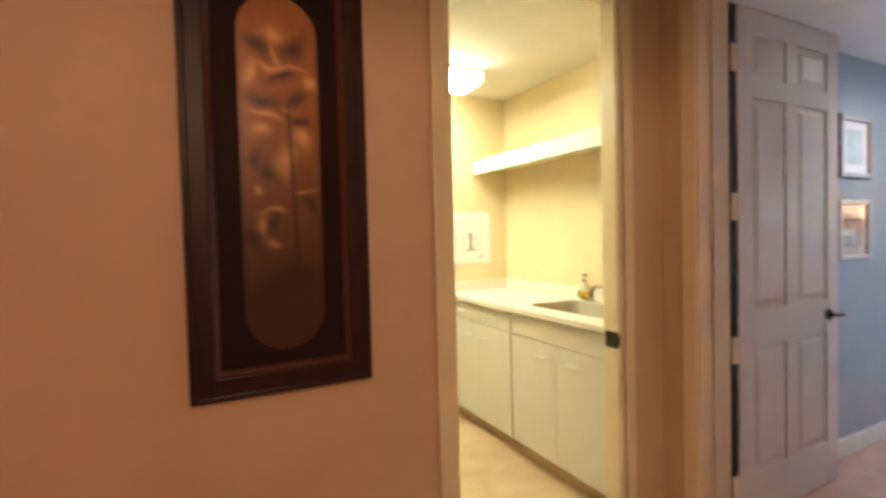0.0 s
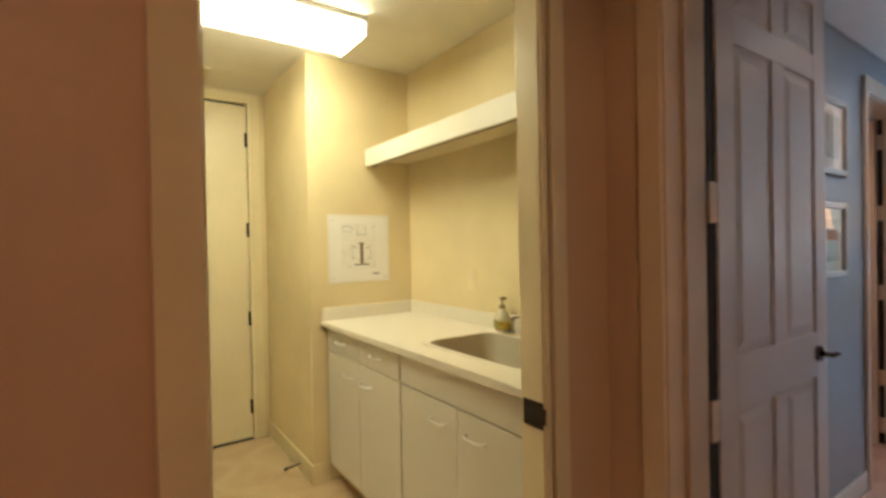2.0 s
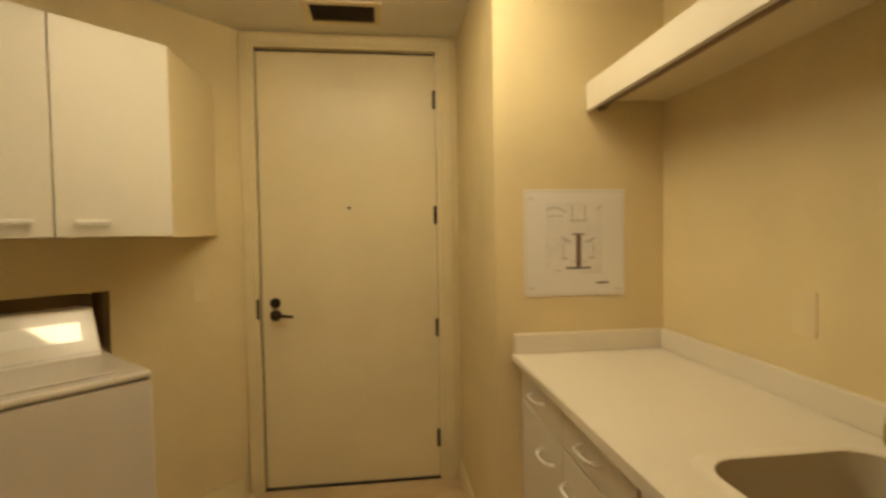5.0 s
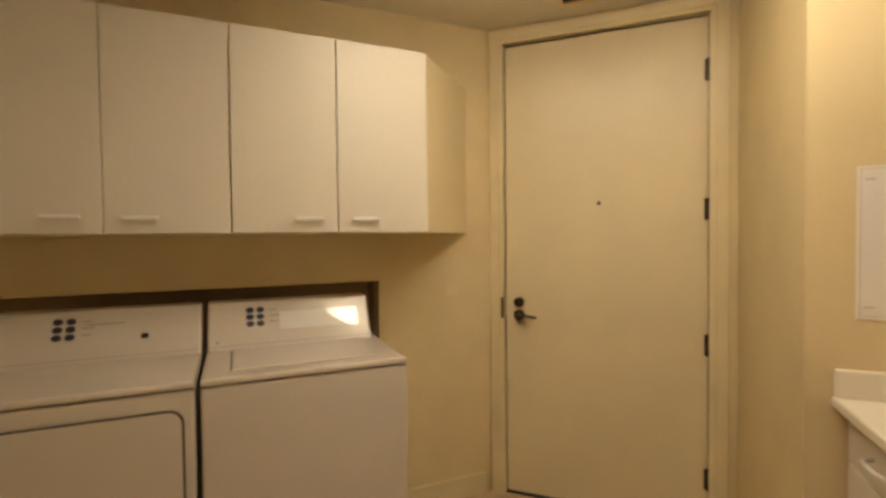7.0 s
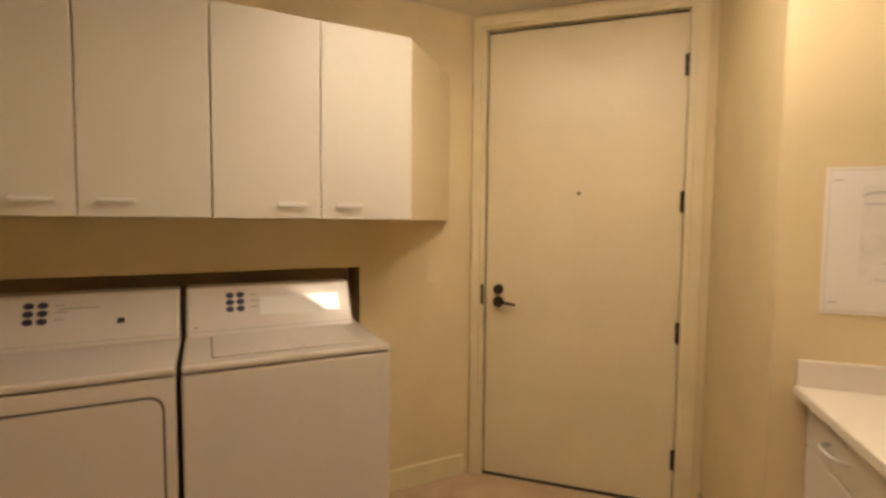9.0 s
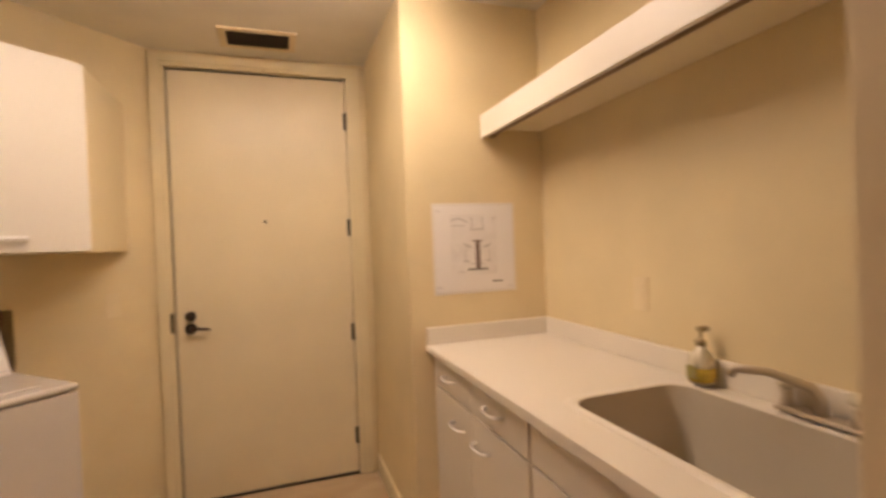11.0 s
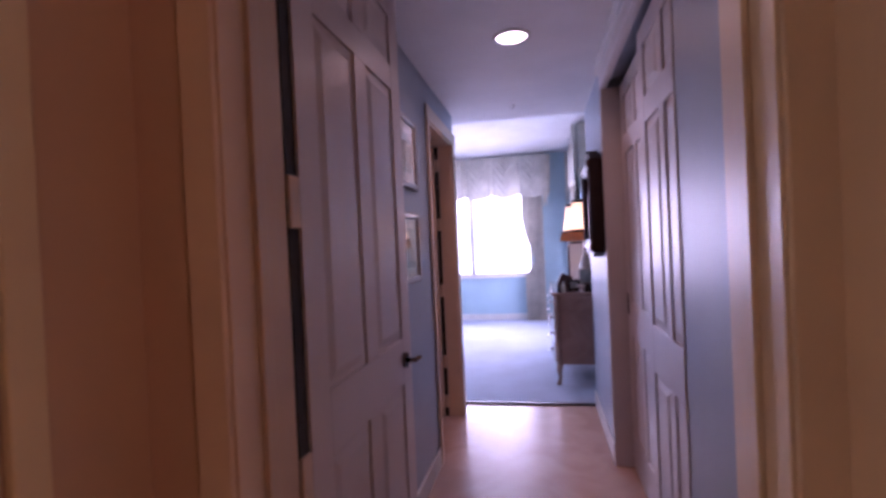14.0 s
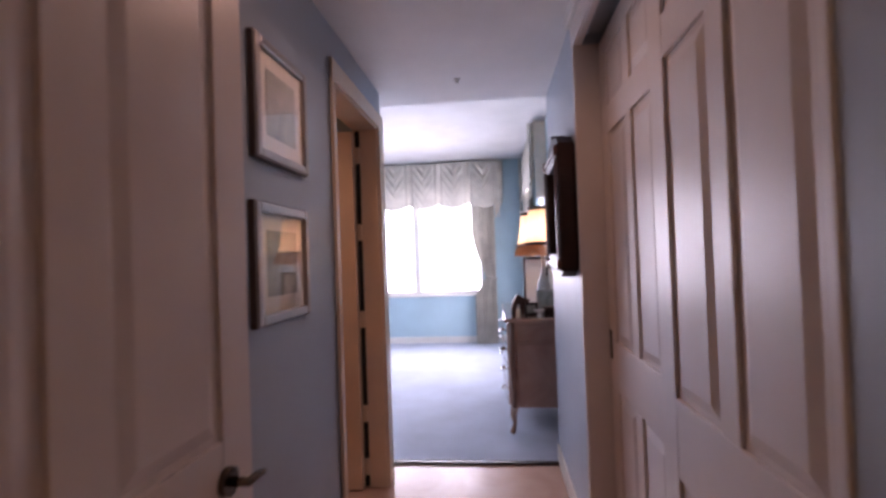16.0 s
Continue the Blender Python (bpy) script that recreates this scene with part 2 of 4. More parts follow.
def structure(name, bm, mat, label, category):
    return tagged(part(name, bm, mat), label, category, kind="structure")


# ---- the large structure ----
YW, YB = 0.25, 0.318          # lobby face and laundry face of the wall with the laundry opening
OL, OR = 0.28, 1.105         # the laundry opening
LC, HC, BC = 2.53, 2.44, 2.88  # ceilings: laundry and lobby, hall, bedroom
XR = 1.79                     # laundry wall behind the counter
HL, HR = 0.17, -0.91          # hall walls
HX0, HX1, HEND = 1.40, 1.612, 4.72
HLE = 4.50                    # end of the hall's left wall
JL, JR = 0.055, -0.87         # jambs of the hall doorway
D2A, D2B = 3.58, 4.38         # second doorway, in the hall's left wall
DOORH = 2.44

structure("floor_laundry", boxes((-2.1, 1.9, YB, 3.2, -0.1, 0)), M_LFLOOR, "cream travertine laundry floor", "floor")
structure("floor_hall", boxes((-2.8, HEND, -3.2, YB, -0.1, 0), (1.9, HEND, YB, 4.2, -0.1, 0)), M_HFLOOR, "polished pinkish marble floor of the hall", "floor")
structure("floor_bedroom", boxes((HEND, 9.7, -1.3, 4.2, -0.1, 0.012)), M_CARPET, "pale thick-pile carpet in the bedroom", "carpet")
structure("trim_threshold", boxes((HEND - 0.02, HEND + 0.025, HR, 1.6, 0.002, 0.016), bevel=0.004), M_STRIP, "dark threshold strip between marble and carpet", "threshold")
structure("ceiling_laundry", boxes((-2.1, 1.9, YB, 3.2, LC, LC + 0.1)), M_CEIL, "cream painted laundry ceiling", "ceiling")
structure("ceiling_lobby", boxes((-2.8, HX1, -3.2, YB, LC, LC + 0.1)), M_CEIL, "painted lobby ceiling", "ceiling")
structure("ceiling_hall", boxes((HX1, HEND + 0.06, -1.7, YB, HC, HC + 0.1), (HLE - 0.1, HEND + 0.06, YB, 4.2, HC, HC + 0.1)), M_HCEIL, "white painted hall ceiling", "ceiling")
structure("ceiling_bedroom", boxes((HEND + 0.06, 9.7, -1.3, 4.2, BC, BC + 0.1)), M_HCEIL, "white painted bedroom ceiling", "ceiling")
structure("wall_above_hall", boxes((HEND - 0.04, HEND + 0.06, -1.3, 4.2, HC + 0.1, BC)), M_BEDBLUE, "blue wall over the hall mouth", "wall")

structure("wall_laundry_back", boxes((-0.4, -0.035, 3.0, 3.12, 0, LC), (1.012, 1.25, 3.0, 3.12, 0, LC), (-0.035, 1.012, 3.0, 3.12, DOORH + 0.03, LC)), M_CREAM, "cream painted wall round the back door", "wall")
structure("wall_nook", boxes((1.10, 1.22, 2.20, 3.0, 0, LC)), M_CREAM, "cream painted wall beside the back door", "wall")
structure("wall_poster", boxes((1.10, 1.91, 2.08, 2.20, 0, LC)), M_CREAM, "cream painted end wall over the counter", "wall")
structure("wall_counter", boxes((XR, XR + 0.12, YB, 2.08, 0, LC)), M_CREAM, "cream painted wall behind the counter", "wall")
structure("wall_laundry_left", boxes((-2.1, -2.0, YB, 1.2, 0, LC)), M_CREAM, "cream painted laundry wall", "wall")
structure("wall_laundry_front", boxes((-2.8, OL - 0.02, YW, YB, 0, LC), (OR + 0.02, HX0, YW, YB, 0, LC), (OL - 0.02, OR + 0.02, YW, YB, DOORH + 0.02, LC)), M_BEIGE, "beige painted wall round the laundry opening", "wall")
structure("wall_laundry_inner", boxes((-2.0, OL - 0.02, YB, YB + 0.012, 0, LC), (OR + 0.02, XR, YB, YB + 0.012, 0, LC), (OL - 0.02, OR + 0.02, YB, YB + 0.012, DOORH + 0.02, LC)), M_CREAM, "cream painted inner face of the laundry wall", "wall")

# diagonal wall with the appliance niche: local x along the wall, local y into it
DIAG = pose(-1.54, 1.54, 0, 0, 0, 45)
NU0, NU1, NZ, ND = -0.16, 1.425, 1.195, 0.22
dw = structure("wall_diagonal", boxes((-0.75, NU0, 0, 0.1, 0, LC), (NU1, 2.06, 0, 0.1, 0, LC), (NU0, NU1, 0, 0.1, NZ, LC)), M_CREAM, "cream diagonal wall with an appliance niche", "wall")
dw.matrix_world = DIAG
nb = structure("wall_niche", boxes((NU0 - 0.05, NU1 + 0.05, ND, ND + 0.05, 0, NZ + 0.05), (NU0 - 0.05, NU0, 0.1, ND, 0, NZ + 0.05), (NU1, NU1 + 0.05, 0.1, ND, 0, NZ + 0.05), (NU0, NU1, 0.1, ND, NZ, NZ + 0.05)), M_NICHE, "recessed cream niche behind the washer and dryer, its shade put in the colour", "wall")
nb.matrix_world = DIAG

structure("wall_hall_doorway", boxes((HX0, HX1, JL + 0.015, YW, 0, LC), (HX0, HX1, -3.2, JR - 0.015, 0, LC), (HX0, HX1, JR - 0.015, JL + 0.015, DOORH + 0.015, LC)), M_BEIGE, "beige wall round the hall doorway", "wall")
structure("wall_hall_left", boxes((HX0, D2A - 0.02, YW, YB, 0, LC), (HX1, D2A - 0.02, HL, YW, 0, HC), (D2B + 0.02, HLE, HL, YB, 0, HC), (D2A - 0.02, D2B + 0.02, HL, YB, 2.2, HC)), M_BLUE, "pale blue hall wall with a doorway", "wall")
CX0, CX1, CZ = 2.10, 3.64, 2.34
structure("wall_hall_right", boxes((HX1, CX0 - 0.02, HR - 0.16, HR, 0, HC), (CX1 + 0.02, HEND + 0.06, HR - 0.16, HR, 0, HC), (CX0 - 0.02, CX1 + 0.02, HR - 0.16, HR, CZ, HC)), M_BLUE, "pale blue hall wall with a closet opening", "wall")
structure("wall_closet", boxes((CX0 - 0.05, CX1 + 0.05, -1.70, -1.62, 0, HC), (CX0 - 0.1, CX0 - 0.05, -1.70, HR - 0.161, 0, HC), (CX1 + 0.05, CX1 + 0.1, -1.70, HR - 0.161, 0, HC)), M_WTRIM, "plain inside walls of the closet", "wall")
structure("wall_side_room", boxes((3.0, HLE - 0.1, 1.7, 1.8, 0, HC), (3.0, 3.1, YB, 1.7, 0, HC), (3.0, HLE - 0.1, YB, 1.8, HC, HC + 0.1)), M_BEIGE, "plain walls of the side room", "wall")
structure("wall_bedroom_west", boxes((HLE - 0.1, HLE, YB, 4.2, 0, HC)), M_BEDBLUE, "blue bedroom wall", "wall")
BR = -1.14
SX_A, SX_B = 7.10, 8.40       # the bedroom's side window
structure("wall_bedroom_right", boxes((HEND + 0.06, SX_A, BR - 0.12, BR, 0, BC), (SX_B, 9.7, BR - 0.12, BR, 0, BC), (SX_A, SX_B, BR - 0.12, BR, 0, 0.785), (SX_A, SX_B, BR - 0.12, BR, 2.42, BC)), M_BEDBLUE, "blue bedroom wall behind the dresser", "wall")
structure("wall_bedroom_left", boxes((HLE - 0.1, 9.7, 4.1, 4.2, 0, BC)), M_BEDBLUE, "blue bedroom wall", "wall")
WX, WY0, WY1, WZ0, WZ1 = 9.12, -0.35, 1.74, 0.785, 2.42
structure("wall_window", boxes((WX, WX + 0.14, BR, WY0, 0, BC), (WX, WX + 0.14, WY1, 4.1, 0, BC), (WX, WX + 0.14, WY0, WY1, 0, WZ0), (WX, WX + 0.14, WY0, WY1, WZ1, BC)), M_BEDBLUE, "blue bedroom wall round the window", "wall")
structure("wall_lobby_partition", boxes((0.60, HX0 - 0.001, -1.06, -0.94, 0, LC)), M_BEIGE, "beige partition wall beside the hall doorway", "wall")
structure("wall_lobby_west", boxes((-2.9, -2.8, -3.2, YB, 0, LC)), M_BEIGE, "beige lobby wall", "wall")
structure("wall_lobby_south", boxes((-2.8, HX1, -3.3, -3.2, 0, LC)), M_BEIGE, "beige lobby wall", "wall")
structure("ground", boxes((-400, 400, -400, 400, -12.2, -12.0)), material("distant_ground", (0.2, 0.24, 0.16), 0.9, scale=0.05), "green ground far below", "ground")

# casings, jambs and baseboards
structure("trim_laundry_opening", boxes(
    (OL - 0.02, OL, YW - 0.004, YB + 0.016, 0, DOORH + 0.02), (OR, OR + 0.02, YW - 0.004, YB + 0.016, 0, DOORH + 0.02), (OL, OR, YW - 0.004, YB + 0.016, DOORH, DOORH + 0.02),
    (OL - 0.085, OL - 0.006, YW - 0.018, YW - 0.004, 0, DOORH + 0.09), (OR + 0.004, OR + 0.022, YW - 0.014, YW - 0.004, 0, DOORH + 0.09), (OR + 0.030, OR + 0.085, YW - 0.024, YW - 0.004, 0, DOORH + 0.09), (OL - 0.085, OR + 0.085, YW - 0.0175, YW - 0.0045, DOORH + 0.006, DOORH + 0.088), bevel=0.003), M_TRIM, "cream painted casing of the laundry opening", "door frame")
structure("trim_hall_doorway", boxes(
    (HX0 - 0.004, HX1 + 0.004, JL, JL + 0.015, 0, DOORH), (HX0 - 0.004, HX1 + 0.004, JR - 0.015, JR, 0, DOORH), (HX0 - 0.004, HX1 + 0.004, JR, JL, DOORH, DOORH + 0.015),
    (HX0 - 0.018, HX0 - 0.004, JL + 0.006, JL + 0.075, 0, DOORH + 0.075), (HX0 - 0.018, HX0 - 0.004, JR - 0.085, JR - 0.006, 0, DOORH + 0.075),
    (HX0 + 0.08, HX0 + 0.115, JL - 0.012, JL, 0, DOORH), (HX0 + 0.08, HX0 + 0.115, JR, JR + 0.012, 0, DOORH), bevel=0.003), M_HTRIM, "cream painted frame of the hall doorway", "door frame")
structure("trim_second_doorway", boxes(
    (D2A - 0.02, D2A, HL - 0.004, YB, 0, 2.2), (D2B, D2B + 0.02, HL - 0.004, YB, 0, 2.2), (D2A, D2B, HL - 0.004, YB, 2.18, 2.2),
    (D2A - 0.045, D2A - 0.006, HL - 0.02, HL - 0.004, 0, 2.28), (D2B + 0.006, HLE - 0.001, HL - 0.02, HL - 0.004, 0, 2.28), (D2A - 0.045, HLE - 0.001, HL - 0.0195, HL - 0.0045, 2.19, 2.279), bevel=0.003), M_HTRIM, "cream painted casing of the side doorway", "door frame")
structure("trim_back_door", boxes(
    (-0.035, -0.004, 2.985, 3.10, 0, DOORH + 0.004), (0.979, 1.012, 2.985, 3.10, 0, DOORH + 0.004), (-0.035, 1.012, 2.985, 3.10, DOORH + 0.004, DOORH + 0.03),
    (-0.075, -0.03, 2.978, 3.0, 0, DOORH + 0.065), (1.007, 1.06, 2.978, 3.0, 0, DOORH + 0.065), (-0.075, 1.06, 2.9785, 3.0, DOORH + 0.025, DOORH + 0.0645), bevel=0.003), M_TRIM, "cream painted frame of the back door", "door frame")
structure("trim_closet", boxes(
    (CX0 - 0.019, CX0, HR - 0.159, HR + 0.004, 0, CZ - 0.052), (CX1, CX1 + 0.019, HR - 0.159, HR + 0.0035, 0, CZ - 0.052), (CX1 + 0.001, CX1 + 0.025, HR + 0.001, HR + 0.012, 0, CZ - 0.052), (CX0 - 0.019, CX1 + 0.055, HR + 0.001, HR + 0.0125, CZ - 0.05, CZ + 0.039), (CX0 - 0.019, CX1 + 0.019, HR - 0.03, HR + 0.0005, CZ - 0.0495, CZ - 0.001), bevel=0.004), M_DOORW, "white painted closet trim and track cover", "trim")
structure("trim_hall_crown", boxes((CX0 - 0.02, CX1 + 0.06, HR + 0.0, HR + 0.035, CZ + 0.04, HC), bevel=0.006), M_WTRIM, "white crown moulding over the closet", "trim")


def baseboard(name, rows, mat, label, m=None):
    bm = bmesh.new()
    for x0, x1, y0, y1 in rows:
        box(bm, x0, x1, y0, y1, 0.001, 0.115, bevel=0.004)
    ob = structure(name, bm, mat, label, "baseboard")
    if m:
        ob.matrix_world = m


baseboard("baseboard_nook", [(1.086, 1.0995, 2.066, 2.977), (1.0995, 1.196, 2.066, 2.0795)], M_TRIM, "cream painted baseboard")
baseboard("baseboard_diagonal", [(1.43, 2.02, -0.014, -0.0005)], M_TRIM, "cream painted baseboard", DIAG)
baseboard("baseboard_lobby", [(-2.8, OL - 0.09, YW - 0.014, YW - 0.0005)], M_TRIM, "cream painted baseboard")
baseboard("baseboard_hall_left", [(HX1 + 0.05, D2A - 0.046, HL - 0.014, HL - 0.0005)], M_WTRIM, "white painted baseboard")
baseboard("baseboard_hall_right", [(HX1 + 0.02, CX0 - 0.02, HR + 0.0005, HR + 0.014), (CX1 + 0.05, HEND + 0.06, HR + 0.0005, HR + 0.014)], M_WTRIM, "white painted baseboard")
baseboard("baseboard_bedroom", [(WX - 0.016, WX - 0.0005, BR, 4.1), (HEND + 0.07, WX - 0.02, BR + 0.0005, BR + 0.014)], M_WTRIM, "white painted baseboard")

# ---- window in the bedroom ----
win = thing("window_1", pose(WX, 0, 0), "wide bedroom window with a white frame, bright sky behind", "window", kind="structure")
part("window_frame", boxes((0.03, 0.10, WY0, WY0 + 0.05, WZ0, WZ1), (0.03, 0.10, WY1 - 0.05, WY1, WZ0, WZ1), (0.03, 0.10, WY0, WY1, WZ0, WZ0 + 0.05), (0.03, 0.10, WY0, WY1, WZ1 - 0.05, WZ1)), M_WTRIM, win)
part("mullion", boxes((0.04, 0.09, 0.660, 0.765, WZ0 + 0.05, WZ1 - 0.05), bevel=0.006), M_WTRIM, win)
part("window_sill", boxes((-0.05, 0.03, WY0 - 0.06, WY1 + 0.06, WZ0 - 0.035, WZ0), bevel=0.006), M_WTRIM, win)
for a, b in ((WY0 + 0.05, 0.660), (0.765, WY1 - 0.05)):
    g = part("pane", boxes((0.062, 0.068, a, b, WZ0 + 0.05, WZ1 - 0.05)), M_GLASS, win)
    g.visible_shadow = False


win2 = thing("window_2", pose(0, BR - 0.10, 0), "bedroom side window with a white frame behind the valance", "window", kind="structure")
part("window_frame", boxes((SX_A, SX_A + 0.05, 0, 0.06, 0.785, 2.42), (SX_B - 0.05, SX_B, 0, 0.06, 0.785, 2.42), (SX_A + 0.05, SX_B - 0.05, 0.001, 0.059, 0.785, 0.835), (SX_A + 0.05, SX_B - 0.05, 0.001, 0.059, 2.37, 2.42)), M_WTRIM, win2)
g = part("pane", boxes((SX_A + 0.05, SX_B - 0.05, 0.026, 0.032, 0.835, 2.37)), M_GLASS, win2)
g.visible_shadow = False


# ---- doors ----
def hinge(parent, x, y, z, m=M_BRONZE):
    h = part("hinge", boxes((x - 0.016, x + 0.016, y - 0.004, y, z - 0.05, z + 0.05), bevel=0.001), m, parent, "dark hinge")
    part("knuckle", tube([(x, y - 0.006, z - 0.052), (x, y - 0.006, z + 0.052)], 0.008), m, h)


def lever(parent, x, y, z, m, way=1, length=0.1):
    rose = part("rose", tube([(x, y, z), (x, y - 0.014, z)], 0.03, 20), m, parent)
    part("lever", tube([(x, y - 0.012, z), (x, y - 0.05, z), (x + way * 0.03, y - 0.056, z + 0.004), (x + way * length, y - 0.052, z - 0.004)], [0.011, 0.010, 0.009, 0.007]), m, rose, smooth=True)


bd = thing("door_1", pose(0, 3.0, 0), "plain cream painted slab door, closed, with dark lever", "door", kind="structure")
part("slab", boxes((0.003, 0.976, 0.012, 0.056, 0.012, DOORH - 0.009), bevel=0.002), M_DOORC, bd)
# black sheet behind the slab makes the shaded gap at its edges
part("gap_shade", boxes((-0.004, 0.970, 0.03, 0.05, 0.0, DOORH + 0.004)), M_BLACK, bd, "black sheet behind the slab for the shade in its gap")
for hz in (2.181, 1.53, 0.885, 0.242):
    hinge(bd, 0.977, 0.006, hz)
lever(bd, 0.074, 0.012, 0.985, M_BRONZE)
dead = part("deadbolt", tube([(0.074, 0.012, 1.055), (0.074, -0.008, 1.055)], 0.027, 20), M_BRONZE, bd)
part("thumb_turn", boxes((0.068, 0.080, -0.024, -0.008, 1.038, 1.072), bevel=0.003), M_BRONZE, dead)
part("peephole", tube([(0.486, 0.014, 1.575), (0.486, 0.006, 1.575)], 0.009, 14), M_BRONZE, bd)
part("strike", boxes((-0.022, -0.006, -0.0165, -0.0145, 0.97, 1.08)), M_BRONZE, bd)
part("threshold", boxes((-0.004, 0.979, 0.004, 0.05, 0.0, 0.010)), M_BLACK, bd)


def six_panel(name, m, w, h, zs, label, category, mat=M_DOORW, t=0.035, group="", kind="", st=0.115, ml=0.105):
    """A six-panel door: a core, stiles, rails and mullions proud of it on both faces, and raised fields."""
    d = thing(name, m, label, category, group, kind)
    part("core", boxes((0.004, w - 0.004, 0.010, t - 0.010, 0.012, h - 0.004)), mat, d)
    for a in (0.0, w - st):
        part("stile", boxes((a, a + st, 0, t, 0.01, h), bevel=0.002), mat, d)
    bounds = [0.01] + [z for pair in zs for z in pair] + [h]
    for z0, z1 in zip(bounds[0::2], bounds[1::2]):
        part("rail", boxes((st, w - st, 0.0003, t - 0.0003, z0, z1), bevel=0.002), mat, d)
    c0, c1 = w / 2 - ml / 2, w / 2 + ml / 2
    for z0, z1 in zs:
        part("mullion", boxes((c0, c1, 0.0003, t - 0.0003, z0, z1), bevel=0.002), mat, d)
        for a, b in ((st, c0), (c1, w - st)):
            bm = bmesh.new()
            field(bm, a + 0.016, b - 0.016, z0 + 0.016, z1 - 0.016, 0.010, 0.001, 0.028)
            field(bm, a + 0.016, b - 0.016, z0 + 0.016, z1 - 0.016, t - 0.010, t - 0.001, 0.028)
            part("panel", bm, mat, d)
    return d


LEAF_Z = [(0.24, 0.84), (1.02, 2.02), (2.12, 2.32)]
LX = 1.664
hd = six_panel("door_2", pose(LX, 0.045, 0), 0.90, DOORH - 0.005, LEAF_Z, "white six-panel door, open along the hall wall", "door", kind="structure")
lever(hd, 0.79, 0.0, 0.935, M_DKSTEEL, way=1, length=0.06)
hj = thing("hinge_jamb", pose(LX, 0.055, 0), "cream painted hinges of the open hall door", "hinge", kind="structure")
for hz in (2.19, 1.51, 0.845, 0.19):
    part("hinge", boxes((-0.047, -0.001, -0.010, 0.004, hz - 0.062, hz + 0.062), bevel=0.002), M_HTRIM, hj)

CLO_Z = [(0.22, 0.81), (1.01, 1.87), (1.98, 2.20)]
for k, x1 in enumerate((CX0 + 0.775, CX1 - 0.003)):
    c = six_panel("closet_door", pose(x1, HR - 0.055 - 0.042 * k, 0, 0, 0, 180), 0.77, CZ - 0.055, CLO_Z, "white six-panel sliding closet door, closed", "closet door", group="sliding closet doors", st=0.105, ml=0.075)
    part("finger_pull", boxes((0.730 if k == 0 else 0.008, 0.762 if k == 0 else 0.040, -0.004, 0.003, 0.93, 1.05), bevel=0.001), M_BRONZE, c, "dark finger pull")
sd = six_panel("door_3", pose(D2B - 0.03, 0.302, 0, 0, 0, 90), 0.72, 2.16, [(0.22, 0.78), (0.95, 1.70), (1.80, 2.02)], "cream six-panel door, open into a side room", "door", mat=M_HTRIM, kind="structure")
sj = thing("hinge_side", pose(D2B, 0.287, 0), "cream painted hinges of the side door", "hinge", kind="structure")
for hz in (2.02, 1.55, 1.02, 0.45, 0.13):
    part("hinge", boxes((-0.022, -0.003, -0.016, 0.018, hz - 0.05, hz + 0.05), bevel=0.002), M_HTRIM, sj)
# black strip added so the gap between jamb and leaf reads as shade
structure("trim_hinge_gap_shade", boxes((HX1 + 0.005, LX - 0.0015, 0.052, 0.062, 0.012, DOORH - 0.01)), M_BLACK, "black strip standing in for the shade behind the door hinges", "trim")
# same at the side door: its gap's shade is a black strip
structure("trim_side_gap_shade", boxes((D2B - 0.012, D2B - 0.001, 0.274, 0.300, 0.01, 2.17)), M_BLACK, "black strip standing in for the shaded gap behind the side door", "trim")

sp = thing("strike_plate", pose(OR, YW + 0.05, 0.92), "dark bronze strike plate on the laundry jamb", "strike plate")
part("plate", boxes((-0.0025, 0.0, -0.054, 0.022, -0.037, 0.037), bevel=0.0008), M_BRONZE, sp)
part("lip", boxes((-0.003, 0.010, -0.060, -0.0545, -0.022, 0.022), bevel=0.001), M_BRONZE, sp)
part("hole", boxes((-0.0031, -0.0026, -0.030, 0.004, -0.018, 0.018)), M_BLACK, sp)


# ---- laundry: counter side ----
CF, CZT = 1.162, 0.955
base_front = 1.197


def bow_handle(parent, p, along, out, length=0.112, mat=M_WHITE):
    """A bowed pull at p, along one direction and standing out along another."""
    a, o = Vector(along), Vector(out)
    pts = [Vector(p) + a * (length * s) + o * h for s, h in ((-0.5, 0.0), (-0.46, 0.018), (-0.30, 0.030), (0, 0.033), (0.30, 0.030), (0.46, 0.018), (0.5, 0.0))]
    return part("handle", tube(pts, 0.0055, 8), mat, parent, "white bowed pull", smooth=True)


def base_unit(y0, y1, rows, label):
    """A base cabinet whose fronts face -x; rows: y0, y1, z0, z1, and the handles' places."""
    d = thing("base_cabinet", pose(base_front, 0, 0), label, "cabinet", "laundry base cabinets")
    xb = XR - base_front - 0.001
    part("body", boxes((0.02, xb, y0 + 0.001, y0 + 0.017, 0.10, 0.918), (0.02, xb, y1 - 0.017, y1 - 0.001, 0.10, 0.918), (0.02, xb, y0 + 0.017, y1 - 0.017, 0.10, 0.116), (xb - 0.012, xb, y0 + 0.017, y1 - 0.017, 0.116, 0.918), (0.02, 0.036, y0 + 0.017, y1 - 0.017, 0.116, 0.918)), M_LAMIN, d)
    # the toe kick takes the niche's shade-darkened cream
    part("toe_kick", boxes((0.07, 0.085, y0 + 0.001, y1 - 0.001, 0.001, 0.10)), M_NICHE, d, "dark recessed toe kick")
    for a, b, z0, z1, hy, hz in rows:
        f = part("front", boxes((0, 0.019, a + 0.002, b - 0.002, z0, z1), bevel=0.0025), M_LAM, d)
        if hz:
            bow_handle(f, (0, hy, hz), (0, 1, 0), (-1, 0, 0))


